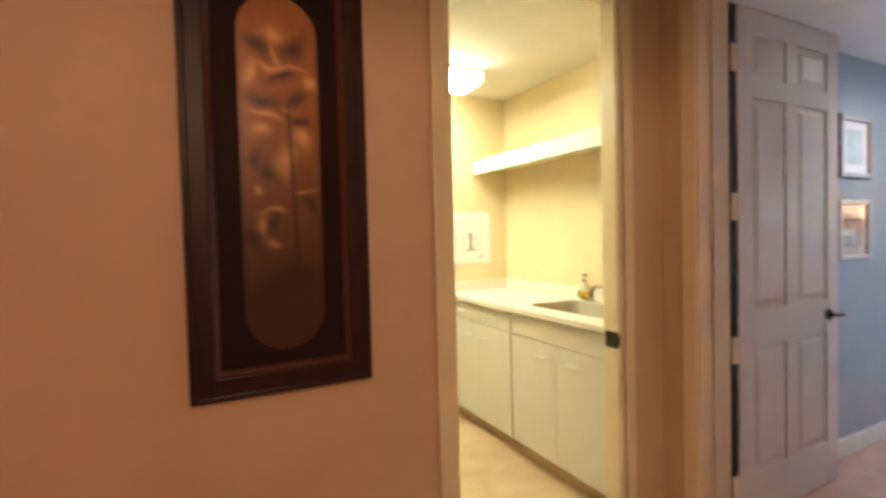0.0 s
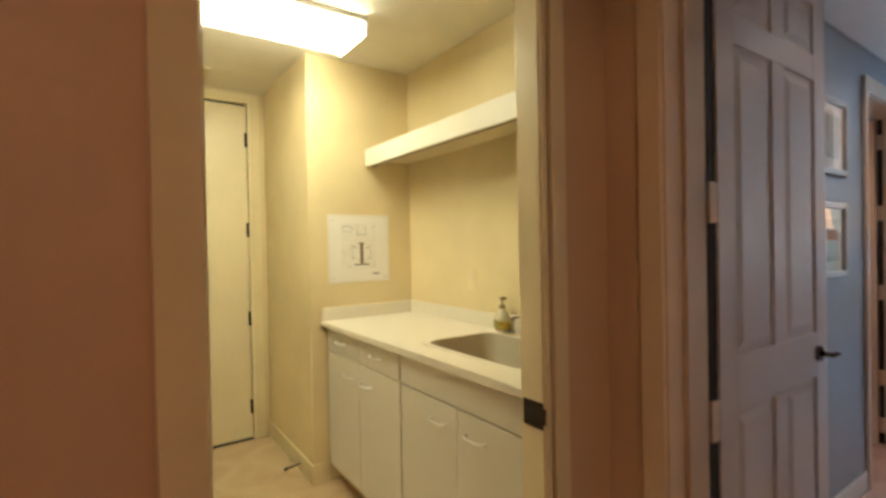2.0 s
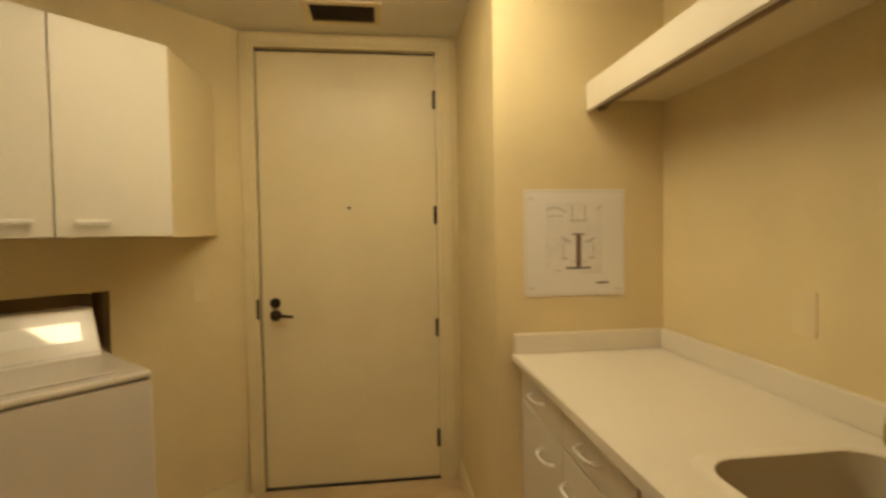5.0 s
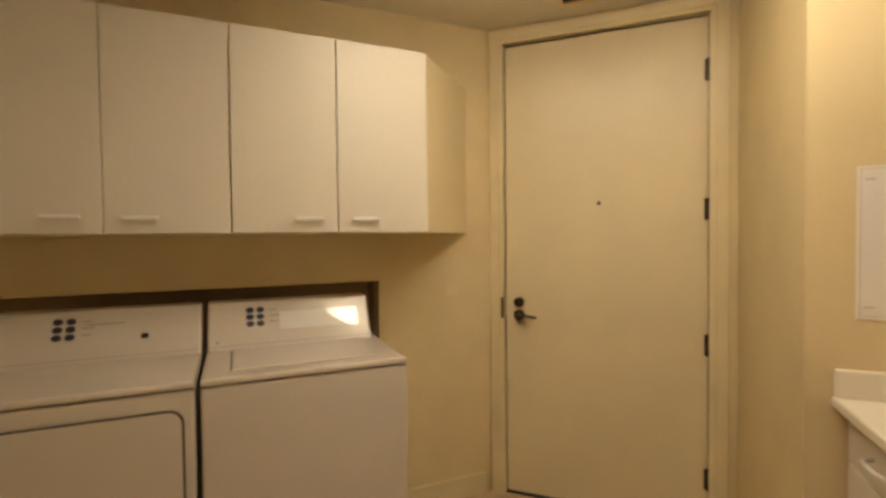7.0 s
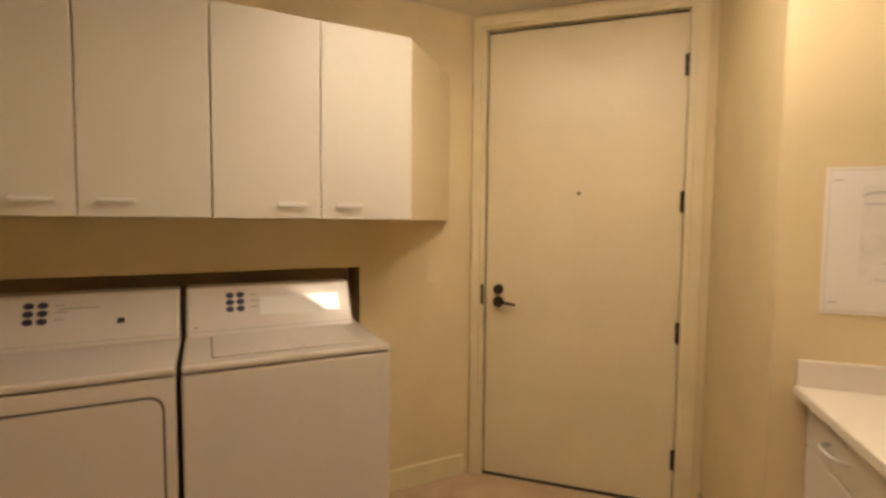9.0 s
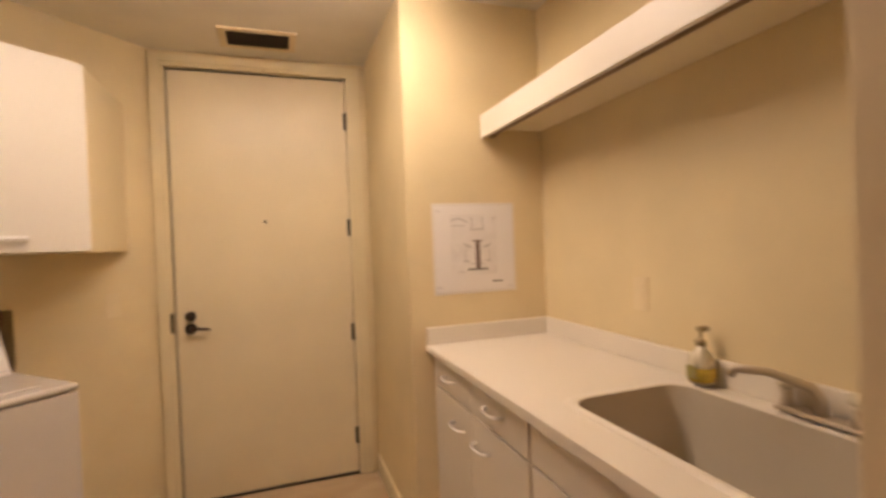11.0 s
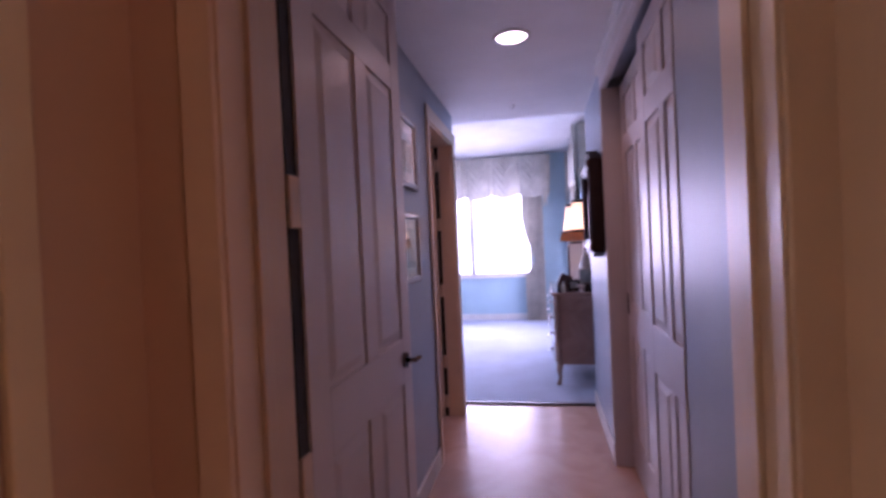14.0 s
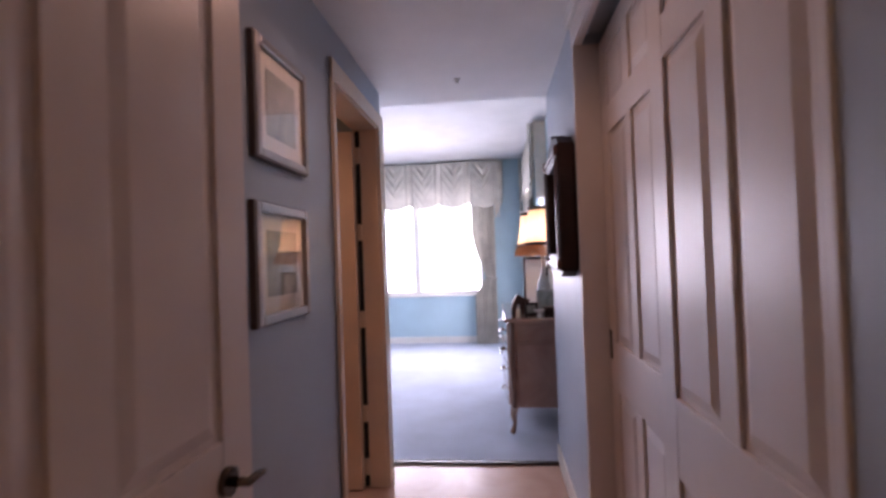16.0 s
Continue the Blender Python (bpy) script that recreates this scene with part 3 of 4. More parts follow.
base_unit(1.205, 2.075, [(1.64, 2.07, 0.785, 0.908, 1.86, 0.850), (1.21, 1.64, 0.785, 0.908, 1.44, 0.850), (1.64, 2.07, 0.105, 0.778, 1.765, 0.690), (1.21, 1.64, 0.105, 0.778, 1.545, 0.690)], "white laminate base cabinet with two drawers and two doors")
base_unit(0.36, 1.2, [(0.36, 1.2, 0.785, 0.908, 0, 0), (0.78, 1.2, 0.105, 0.778, 0.90, 0.70), (0.36, 0.78, 0.105, 0.778, 0.66, 0.70)], "white laminate sink cabinet with two doors")

SX0, SX1, SY0, SY1 = 1.30, 1.69, 0.52, 1.165
ct = thing("countertop", pose(0, 0, 0), "white laminate countertop with backsplash", "countertop")
xs, ys = (CF, SX0, SX1, XR - 0.001), (0.36, SY0, SY1, 2.078)
bm = bmesh.new()
gv = [[[bm.verts.new((x, y, z)) for y in ys] for x in xs] for z in (CZT - 0.032, CZT)]
for a in range(3):
    for b in range(3):
        if (a, b) != (1, 1):
            for g in gv:
                bm.faces.new((g[a][b], g[a + 1][b], g[a + 1][b + 1], g[a][b + 1]))
for ring in (((0, 0), (1, 0), (2, 0), (3, 0), (3, 1), (3, 2), (3, 3), (2, 3), (1, 3), (0, 3), (0, 2), (0, 1)), ((1, 1), (2, 1), (2, 2), (1, 2))):
    for (a, b), (c, d) in zip(ring, ring[1:] + ring[:1]):
        bm.faces.new((gv[0][a][b], gv[0][c][d], gv[1][c][d], gv[1][a][b]))
bmesh.ops.bevel(bm, geom=[ed for ed in bm.edges if all(abs(v.co.x - CF) < 1e-4 for v in ed.verts) and abs(ed.verts[0].co.y - ed.verts[1].co.y) > 0.01], offset=0.009, segments=3, affect="EDGES", profile=0.5)
part("top", bm, M_COUNTER, ct)
part("end_splash", boxes((CF + 0.005, XR - 0.02, 2.058, 2.0785, CZT, CZT + 0.078), bevel=0.004), M_COUNTER, ct)
part("back_splash", boxes((XR - 0.021, XR - 0.0005, 0.36, 2.0785, CZT, CZT + 0.078), bevel=0.004), M_COUNTER, ct)

sk = thing("sink", pose(0, 0, CZT), "beige enamelled laundry sink set in the counter, basin colour darkened for shadow", "sink")
bm = bmesh.new()
loops = []
for grow, z, r in ((0.028, 0.0004, 0.075), (0.026, 0.003, 0.075), (0.006, 0.004, 0.072), (-0.003, 0.0015, 0.07)):
    x0, x1, y0, y1 = SX0 - grow, SX1 + grow, SY0 - grow, SY1 + grow
    loops.append([bm.verts.new((qx + r * math.cos(radians(a0 + 15 * k)), qy + r * math.sin(radians(a0 + 15 * k)), z)) for qx, qy, a0 in ((x1 - r, y1 - r, 0), (x0 + r, y1 - r, 90), (x0 + r, y0 + r, 180), (x1 - r, y0 + r, 270)) for k in range(7)])
for a, b in zip(loops, loops[1:]):
    for k in range(28):
        bm.faces.new((a[k], a[(k + 1) % 28], b[(k + 1) % 28], b[k]))
part("rim", bm, M_COUNTER, sk, smooth=True)
bm = bmesh.new()
rings = []
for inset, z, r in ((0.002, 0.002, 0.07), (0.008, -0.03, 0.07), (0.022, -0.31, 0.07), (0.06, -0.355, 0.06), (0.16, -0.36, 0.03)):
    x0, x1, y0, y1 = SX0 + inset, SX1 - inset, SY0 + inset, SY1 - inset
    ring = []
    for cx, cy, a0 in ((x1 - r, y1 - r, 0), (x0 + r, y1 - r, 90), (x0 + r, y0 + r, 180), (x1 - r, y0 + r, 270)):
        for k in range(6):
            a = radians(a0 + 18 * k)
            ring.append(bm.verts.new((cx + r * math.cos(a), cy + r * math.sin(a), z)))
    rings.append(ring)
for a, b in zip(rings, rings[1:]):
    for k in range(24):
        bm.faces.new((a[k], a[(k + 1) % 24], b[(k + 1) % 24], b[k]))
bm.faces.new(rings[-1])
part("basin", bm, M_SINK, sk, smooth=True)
part("drain", lathe([(0.04, -0.359), (0.04, -0.354), (0.03, -0.353)], 20, at=((SX0 + SX1) / 2, (SY0 + SY1) / 2, 0)), M_STEEL, sk)

fa = thing("faucet", pose(1.735, 0.78, CZT + 0.008), "satin nickel sink faucet with two clear handles", "faucet")
part("deck", boxes((-0.025, 0.025, -0.10, 0.10, 0, 0.012), bevel=0.005), M_NICKEL, fa)
part("spout", tube([(0, 0, 0.01), (0, 0, 0.045), (-0.012, 0.012, 0.075), (-0.07, 0.075, 0.105), (-0.115, 0.125, 0.108), (-0.125, 0.135, 0.09)], [0.015, 0.014, 0.012, 0.011, 0.011, 0.012], 12), M_NICKEL, fa, smooth=True)
for s in (-0.08, 0.08):
    k = part("handle_stem", lathe([(0.018, 0.011), (0.013, 0.04), (0.015, 0.045), (0.015, 0.055)], 16, at=(0, s, 0)), M_NICKEL, fa, smooth=True)
    part("knob", lathe([(0.010, 0.055), (0.023, 0.062), (0.023, 0.078), (0.010, 0.085)], 16, at=(0, s, 0)), M_CLEAR, k, smooth=True)

bo = thing("soap_bottle", pose(1.735, 1.115, CZT + 0.008), "clear pump bottle of yellow soap beside the sink", "bottle")
body = part("bottle", lathe([(0.030, 0), (0.036, 0.006), (0.038, 0.06), (0.034, 0.085), (0.016, 0.10), (0.013, 0.112)], 20), M_CLEAR, bo, smooth=True)
part("soap", lathe([(0.0375, 0.008), (0.0388, 0.05)], 20), M_SOAP, body, smooth=True)
part("label_sticker", boxes((-0.0405, -0.039, -0.018, 0.018, 0.02, 0.058)), material("olive_label", (0.30, 0.26, 0.06), 0.4), body)
pump = part("pump", lathe([(0.015, 0.112), (0.015, 0.128), (0.005, 0.13), (0.005, 0.158)], 14), M_PUMP, bo, "dull amber pump")
part("nozzle", boxes((-0.010, 0.024, -0.009, 0.009, 0.154, 0.168), bevel=0.003), M_PUMP, pump)

SHX, SHZ0, SHZ1 = 1.467, 1.893, 2.0
sh = thing("wall_shelf", pose(0, 0, 0), "white laminate shelf with a deep front and a hanging rod", "shelf")
part("fascia", boxes((SHX, SHX + 0.019, 0.36, 2.077, SHZ0, SHZ1), bevel=0.002), M_LAM, sh)
part("board", boxes((SHX + 0.019, XR - 0.001, 0.36, 2.077, SHZ0 + 0.045, SHZ0 + 0.064)), M_LAMIN, sh)
part("hanging_rod", tube([(SHX + 0.06, 0.37, SHZ0 + 0.020), (SHX + 0.06, 2.05, SHZ0 + 0.020)], 0.011, 12), M_RODBROWN, sh, "dark metal rod", smooth=True)
part("rod_cup", tube([(SHX + 0.06, 2.045, SHZ0 + 0.020), (SHX + 0.06, 2.077, SHZ0 + 0.020)], 0.018, 14), M_RODBROWN, sh)

po = thing("poster", pose(1.215, 2.0795, 1.174), "white paper poster with a small grey drawing", "poster")
PW, PH = 0.41, 0.417
part("sheet", boxes((0, PW, -0.003, 0, 0, PH)), M_PAPER, po)
M_BROWNINK = material("faded_brown_ink", (0.20, 0.13, 0.10), 0.6)
part("border", boxes((0.006, PW - 0.006, -0.0036, -0.0031, PH - 0.010, PH - 0.006), (0.006, PW - 0.006, -0.0036, -0.0031, 0.006, 0.010), (0.006, 0.010, -0.0036, -0.0031, 0.010, PH - 0.010), (PW - 0.010, PW - 0.006, -0.0036, -0.0031, 0.010, PH - 0.010)), material("cream_poster_border", (0.72, 0.67, 0.60), 0.5), po)
part("tint", boxes((0.085, 0.315, -0.0035, -0.0031, 0.085, 0.365)), material("pale_print_tone", (0.71, 0.69, 0.67), 0.5, scale=14, second=(0.79, 0.77, 0.75), warp=1.0), po)


def stroke(points, r, mat, nm="drawing_line"):
    """A flat brush line on the sheet through (x, z) points."""
    bm = tube([(x, 0, z) for x, z in points], r, 6)
    bm.transform(Matrix.Translation((0, -0.0040, 0)) @ Matrix.Diagonal((1, 0.12, 1, 1)))
    return part(nm, bm, mat, po)


arc = [i * math.pi / 8 for i in range(9)]
stroke([(0.122 + 0.032 * math.cos(a), 0.333 + 0.013 * math.sin(a)) for a in arc], 0.0045, M_INKPALE)
stroke([(0.150, 0.336), (0.172, 0.328)], 0.004, M_INKPALE)
stroke([(0.090, 0.314), (0.158, 0.313)], 0.0028, M_INKPALE)
for x in (0.193, 0.246):
    stroke([(x, 0.354), (x, 0.297)], 0.0035, M_INKPALE)
stroke([(0.182, 0.295), (0.254, 0.295)], 0.0040, M_INKPALE)
stroke([(0.316, 0.352), (0.296, 0.340)], 0.0035, M_INKPALE)
stroke([(0.146, 0.233), (0.168, 0.219), (0.190, 0.212)], [0.003, 0.0065, 0.003], M_INKPALE)
stroke([(0.242, 0.211), (0.268, 0.216), (0.288, 0.229)], [0.003, 0.0080, 0.003], M_INKPALE)
for x in (0.162, 0.273):
    stroke([(x - 0.018, 0.147), (x, 0.149), (x + 0.014, 0.145)], [0.002, 0.0065, 0.002], M_INKPALE)
stroke([(0.158, 0.205), (0.156, 0.155)], 0.0022, M_INKPALE)
stroke([(0.278, 0.205), (0.280, 0.155)], 0.0022, M_INKPALE)
stroke([(0.185, 0.135), (0.255, 0.134)], 0.0022, M_INKPALE)
stroke([(0.124, 0.102), (0.150, 0.098)], 0.002, M_INKPALE)
stroke([(0.193, 0.242), (0.243, 0.242)], 0.0032, M_BROWNINK)
part("drawing_stem", boxes((0.208, 0.229, -0.0048, -0.0043, 0.115, 0.242)), M_BROWNINK, po)
part("drawing_foot", boxes((0.166, 0.268, -0.0048, -0.0043, 0.106, 0.113)), M_INK, po)
part("signature", boxes((0.292, 0.340, -0.0048, -0.0043, 0.046, 0.053)), M_INK, po)
for x, z in ((0.028, 0.381), (0.028, 0.033), (0.381, 0.023)):
    stroke([(x - 0.012, z), (x + 0.012, z)], 0.0025, M_INKPALE, "tape_mark")

for nm, m, lab in (("outlet", pose(XR - 0.0005, 1.42, 1.20, 0, 0, -90), "white outlet plate on the counter wall"), ("light_switch", DIAG @ pose(1.83, -0.0005, 1.16), "white switch plate beside the cabinets")):
    o = thing(nm, m, lab, nm.replace("_", " "))
    part("plate", boxes((-0.037, 0.037, -0.004, 0, -0.06, 0.06), bevel=0.0015), M_PLATE, o)
    part("rocker", boxes((-0.016, 0.016, -0.0055, -0.004, -0.032, 0.032), bevel=0.0005), M_PLATE, o)

lf = thing("ceiling_light", pose(0.60, 1.64, LC), "long white ceiling light with a lit wraparound diffuser", "ceiling light")
part("housing", boxes((-0.61, 0.61, -0.16, 0.16, -0.03, -0.0005), bevel=0.004), M_WHITE, lf)
bm = prism([(-0.16, 0), (-0.155, 0.045), (-0.12, 0.068), (0.12, 0.068), (0.155, 0.045), (0.16, 0)], -0.596, 0.596)
bm.transform(Matrix(((0, 0, 1, 0), (1, 0, 0, 0), (0, -1, 0, -0.031), (0, 0, 0, 1))))
part("diffuser", bm, M_GLOW, lf, "lit wraparound diffuser")
for s in (-0.61, 0.597):
    part("end_cap", boxes((s, s + 0.013, -0.163, 0.163, -0.10, -0.0006), bevel=0.002), M_WHITE, lf)

vt = thing("ceiling_vent", pose(0.495, 2.73, LC), "cream ceiling vent with dark brown slats", "vent")
part("frame", boxes((-0.19, -0.155, -0.12, 0.12, -0.012, -0.0005), (0.155, 0.19, -0.12, 0.12, -0.012, -0.0005), (-0.155, 0.155, -0.12, -0.09, -0.0119, -0.0005), (-0.155, 0.155, 0.09, 0.12, -0.0119, -0.0005), bevel=0.002), M_PLATE, vt)
part("backing", boxes((-0.155, 0.155, -0.09, 0.09, -0.002, -0.0006)), M_BLACK, vt)
for k in range(8):
    bm = boxes((-0.155, 0.155, -0.009, 0.009, -0.0008, 0.0008))
    bm.transform(Matrix.Translation((0, -0.078 + 0.0222 * k, -0.008)) @ Matrix.Rotation(radians(35), 4, "X"))
    part("slat", bm, M_VENT, vt)

ds = thing("door_stop", pose(1.0855, 2.28, 0.055), "dark spring door stop on the baseboard", "door stop")
part("spring", tube([(0, 0, 0), (-0.08, 0, -0.01)], 0.006), M_BRONZE, ds)
part("tip", tube([(-0.08, 0, -0.01), (-0.10, 0, -0.0125)], 0.009), M_BLACK, ds)


# ---- laundry: diagonal wall ----
def wall_unit(u0, u1, angled, label):
    d = thing("wall_cabinet", DIAG @ pose(0, 0, 1.43), label, "cabinet", "laundry wall cabinets")
    H = 0.765
    end = u1 + 0.385 if angled else u1
    part("body", prism([(u0 + 0.001, -0.0005), (u0 + 0.001, -0.388), (u1, -0.388), (end, -0.0005)], 0, H), M_CABEND, d)
    mid = (u0 + u1) / 2
    for a, b, hx in ((u0, mid, mid - 0.112), (mid, u1, mid + 0.108)):
        f = part("door", boxes((a + 0.002, b - 0.002, -0.41, -0.39, 0.003, H - 0.001), bevel=0.0025), M_LAM, d)
        hb = bmesh.new()
        box(hb, hx - 0.055, hx + 0.055, -0.434, -0.424, 0.050, 0.064, bevel=0.003)
        for s in (-0.05, 0.042):
            box(hb, hx + s, hx + s + 0.008, -0.425, -0.41, 0.052, 0.062)
        part("handle", hb, M_WHITE, f, "white bar pull")


wall_unit(0.762, 1.532, True, "white laminate wall cabinet with an angled end")
wall_unit(-0.02, 0.760, False, "white laminate wall cabinet with two doors")


def appliance(name, u0, u1, label, washer):
    d = thing(name, DIAG @ pose(u0, -0.622, 0), label, name)
    w, dep, top = u1 - u0, 0.66, 0.962
    part("body", boxes((0, w, 0.006, dep, 0.02, 0.932), bevel=0.008), M_ENAMEL, d)
    for fx in (0.05, w - 0.05):
        for fy in (0.06, dep - 0.06):
            part("foot", lathe([(0.02, 0), (0.02, 0.022)], 12, at=(fx, fy, 0)), M_BLACK, d)
    part("top", boxes((-0.001, w + 0.001, 0.0, dep - 0.01, 0.937, top), bevel=0.010), M_ENAMEL, d, smooth=False)
    c = bmesh.new()
    prism([(0.405, 0), (0.498, 0.188), (0.60, 0.188), (dep - 0.005, 0.0)], 0.003 if washer else 0.028, w - (0.028 if washer else 0.003), c)
    bmesh.ops.bevel(c, geom=c.edges[:], offset=0.010, segments=2, affect="EDGES", profile=0.5)
    c.transform(Matrix(((0, 0, 1, 0), (1, 0, 0, 0), (0, 1, 0, top - 0.004), (0, 0, 0, 1))))
    con = part("console", c, M_CONSOLE, d, "sloped grey-white control console")
    bx = w * (0.235 if washer else 0.32)
    slope = Matrix.Translation((0, 0.405, top - 0.004)) @ Matrix.Rotation(math.atan2(0.188, 0.093) - math.pi / 2, 4, "X")

    def on_face(nm, bm, mat, lab=""):
        bm.transform(slope)
        return part(nm, bm, mat, con, lab)

    for r in range(3):
        for k in range(2):
            bm = lathe([(0.013, 0), (0.011, 0.005)], 14)
            bm.transform(Matrix.Translation((bx + 0.040 * k, -0.0005, 0.11 + 0.030 * r)) @ Matrix.Diagonal((1.25, 1, 1, 1)) @ Matrix.Rotation(radians(90), 4, "X"))
            on_face("button", bm, M_BUTTON, "dark blue button")
    for r in range(3):
        on_face("print_line", boxes((bx + 0.075, bx + 0.105 + 0.008 * (r % 2), -0.0012, 0, 0.112 + 0.026 * r, 0.118 + 0.026 * r)), M_GREY)
    on_face("print_row", boxes((w * 0.44, w * 0.62, -0.0012, 0, 0.15, 0.156)), M_GREY)
    if not washer:
        on_face("start_button", boxes((w * 0.70, w * 0.735, -0.004, 0, 0.085, 0.105), bevel=0.002), M_BLACK, "black start button")
    on_face("badge", boxes((0.03, 0.045, -0.0012, 0, 0.035, 0.045)), M_GREY)
    on_face("console_seam", boxes((0.014, w - 0.014, -0.0010, 0, 0.022, 0.0245)), M_GREY)
    if washer:
        on_face("fascia", boxes((w * 0.40, w * 0.88, -0.003, 0, 0.075, 0.155), bevel=0.001), M_FASCIA, "shiny white fascia strip")
        part("lid", boxes((0.09, w - 0.09, 0.06, 0.39, top - 0.001, top + 0.009), bevel=0.006), M_ENAMEL, d)
        part("lid_gap", boxes((0.088, 0.092, 0.07, 0.38, top, top + 0.0035)), M_BLACK, d)
    else:
        bm = boxes((0.05, w - 0.037, -0.006, 0.006, 0.16, 0.872))
        bmesh.ops.bevel(bm, geom=[ed for ed in bm.edges if abs(ed.verts[0].co.y - ed.verts[1].co.y) > 0.005], offset=0.04, segments=5, affect="EDGES", profile=0.5)
        dd = part("door", bm, M_ENAMEL, d, "rounded white dryer door")
        bm = boxes((0.042, w - 0.030, 0.001, 0.0055, 0.153, 0.879))
        bmesh.ops.bevel(bm, geom=[ed for ed in bm.edges if abs(ed.verts[0].co.y - ed.verts[1].co.y) > 0.003], offset=0.046, segments=5, affect="EDGES", profile=0.5)
        part("door_seam", bm, M_SEAM, dd)
        part("door_recess", boxes((0.075, 0.10, -0.012, -0.0055, 0.40, 0.62), bevel=0.004), M_CONSOLE, dd)


appliance("washer", 0.660, 1.358, "white top-loading washer with a sloped console", True)
appliance("dryer", -0.056, 0.644, "white dryer with a rounded front door", False)

# ---- lobby picture ----
pw0, pw1, pz0, pz1 = -0.585, -0.062, 0.955, 2.27
fp = thing("framed_picture", pose(pw0, YW - 0.0005, pz0), "tall dark walnut framed copper-toned palm print", "picture")
W, H = pw1 - pw0, pz1 - pz0
part("frame", boxes((0, 0.062, -0.035, 0, 0, H), (W - 0.062, W, -0.035, 0, 0, H), (0.062, W - 0.062, -0.0348, 0, 0, 0.062), (0.062, W - 0.062, -0.0348, 0, H - 0.062, H), bevel=0.005), M_WALNUT, fp)
part("outer_bead", boxes((-0.006, 0.014, -0.040, -0.001, -0.006, H + 0.006), (W - 0.014, W + 0.006, -0.040, -0.001, -0.006, H + 0.006), (0.014, W - 0.014, -0.0398, -0.001, -0.006, 0.014), (0.014, W - 0.014, -0.0398, -0.001, H - 0.014, H + 0.006), bevel=0.006), M_WALNUT, fp)
bm = bmesh.new()
steps = [[bm.verts.new(q) for q in ((a, y, a), (W - a, y, a), (W - a, y, H - a), (a, y, H - a))] for a, y in ((0.058, -0.034), (0.066, -0.026), (0.074, -0.021), (0.080, -0.013))]
for a, b in zip(steps, steps[1:]):
    for k in range(4):
        bm.faces.new((a[k], a[(k + 1) % 4], b[(k + 1) % 4], b[k]))
part("inner_lip", bm, M_LIP, fp, "reddish scooped inner edge")
part("mat", boxes((0.070, W - 0.070, -0.012, -0.001, 0.070, H - 0.070)), M_MAT, fp)
cx, hw = W / 2 + 0.005, 0.118
INK_DARK = ((-0.060, 1.040, 0.036, 0.052, 30), (0.048, 1.040, 0.036, 0.050, -30), (0.0, 0.945, 0.040, 0.018, 10), (-0.040, 0.885, 0.055, 0.024, -18), (0.056, 0.895, 0.034, 0.022, 20), (0.062, 0.825, 0.036, 0.020, -8), (-0.030, 0.670, 0.034, 0.032, 20), (-0.075, 0.700, 0.020, 0.028, 0), (0.078, 0.555, 0.022, 0.045, 10), (-0.028, 0.505, 0.022, 0.024, 0), (-0.085, 0.470, 0.022, 0.060, 0), (0.030, 0.345, 0.060, 0.045, 0), (-0.050, 0.300, 0.050, 0.050, 0))
INK_LIGHT = ((0.030, 0.974, 0.052, 0.006, 3), (-0.008, 1.010, 0.010, 0.045, 8), (-0.030, 0.965, 0.045, 0.010, -12), (-0.035, 0.838, 0.050, 0.012, -14), (0.034, 0.862, 0.018, 0.007, 0), (-0.072, 0.605, 0.014, 0.016, 0), (-0.032, 0.537, 0.036, 0.007, 0), (-0.058, 0.500, 0.010, 0.030, 10), (-0.020, 0.455, 0.030, 0.014, 0), (0.070, 0.610, 0.030, 0.006, 5), (0.055, 0.760, 0.030, 0.040, 0), (-0.004, 1.080, 0.040, 0.022, 0), (-0.066, 0.780, 0.026, 0.024, 0), (0.012, 0.690, 0.022, 0.050, 8), (0.086, 0.935, 0.018, 0.030, 10), (-0.090, 0.945, 0.016, 0.030, 0))


def ink(x, z):
    """The artwork's own colour: soft leaves and a trunk washed over a copper ground that deepens below."""
    wob = 0.010 * math.sin(31 * z + 9 * x) + 0.006 * math.sin(57 * x - 23 * z)
    g = min(1.0, max(0.0, (z - 0.30) / 0.60))
    col = [0.060 + 0.33 * g ** 1.4, 0.018 + 0.130 * g ** 1.5, 0.014 + 0.030 * g ** 1.5]

    def dab(dx, dz, w, h, turn):
        c, q = math.cos(radians(turn)), math.sin(radians(turn))
        u, v = x + wob - dx, z + wob - dz
        return math.exp(-(((u * c + v * q) / w) ** 2 + ((v * c - u * q) / h) ** 2) * 1.3)

    hi = min(1.0, sum(dab(*d) for d in INK_LIGHT))
    lo = min(1.0, sum(dab(*d) for d in INK_DARK))
    lo = max(lo, 0.85 * math.exp(-((x - 0.042 + 0.036 * (z - 0.36)) / 0.007) ** 2) if 0.36 < z < 0.87 else 0.0)
    edge = min(1.0, max(0.0, (hw - abs(x)) / 0.016))
    for i, (bright, dark) in enumerate(((0.92, 0.034), (0.54, 0.013), (0.18, 0.009))):
        v = col[i] + (bright * (0.35 + 0.65 * g) - col[i]) * 0.85 * hi
        v += (dark - v) * 0.92 * lo
        col[i] = v * (0.55 + 0.45 * edge)
    return (*col, 1.0)


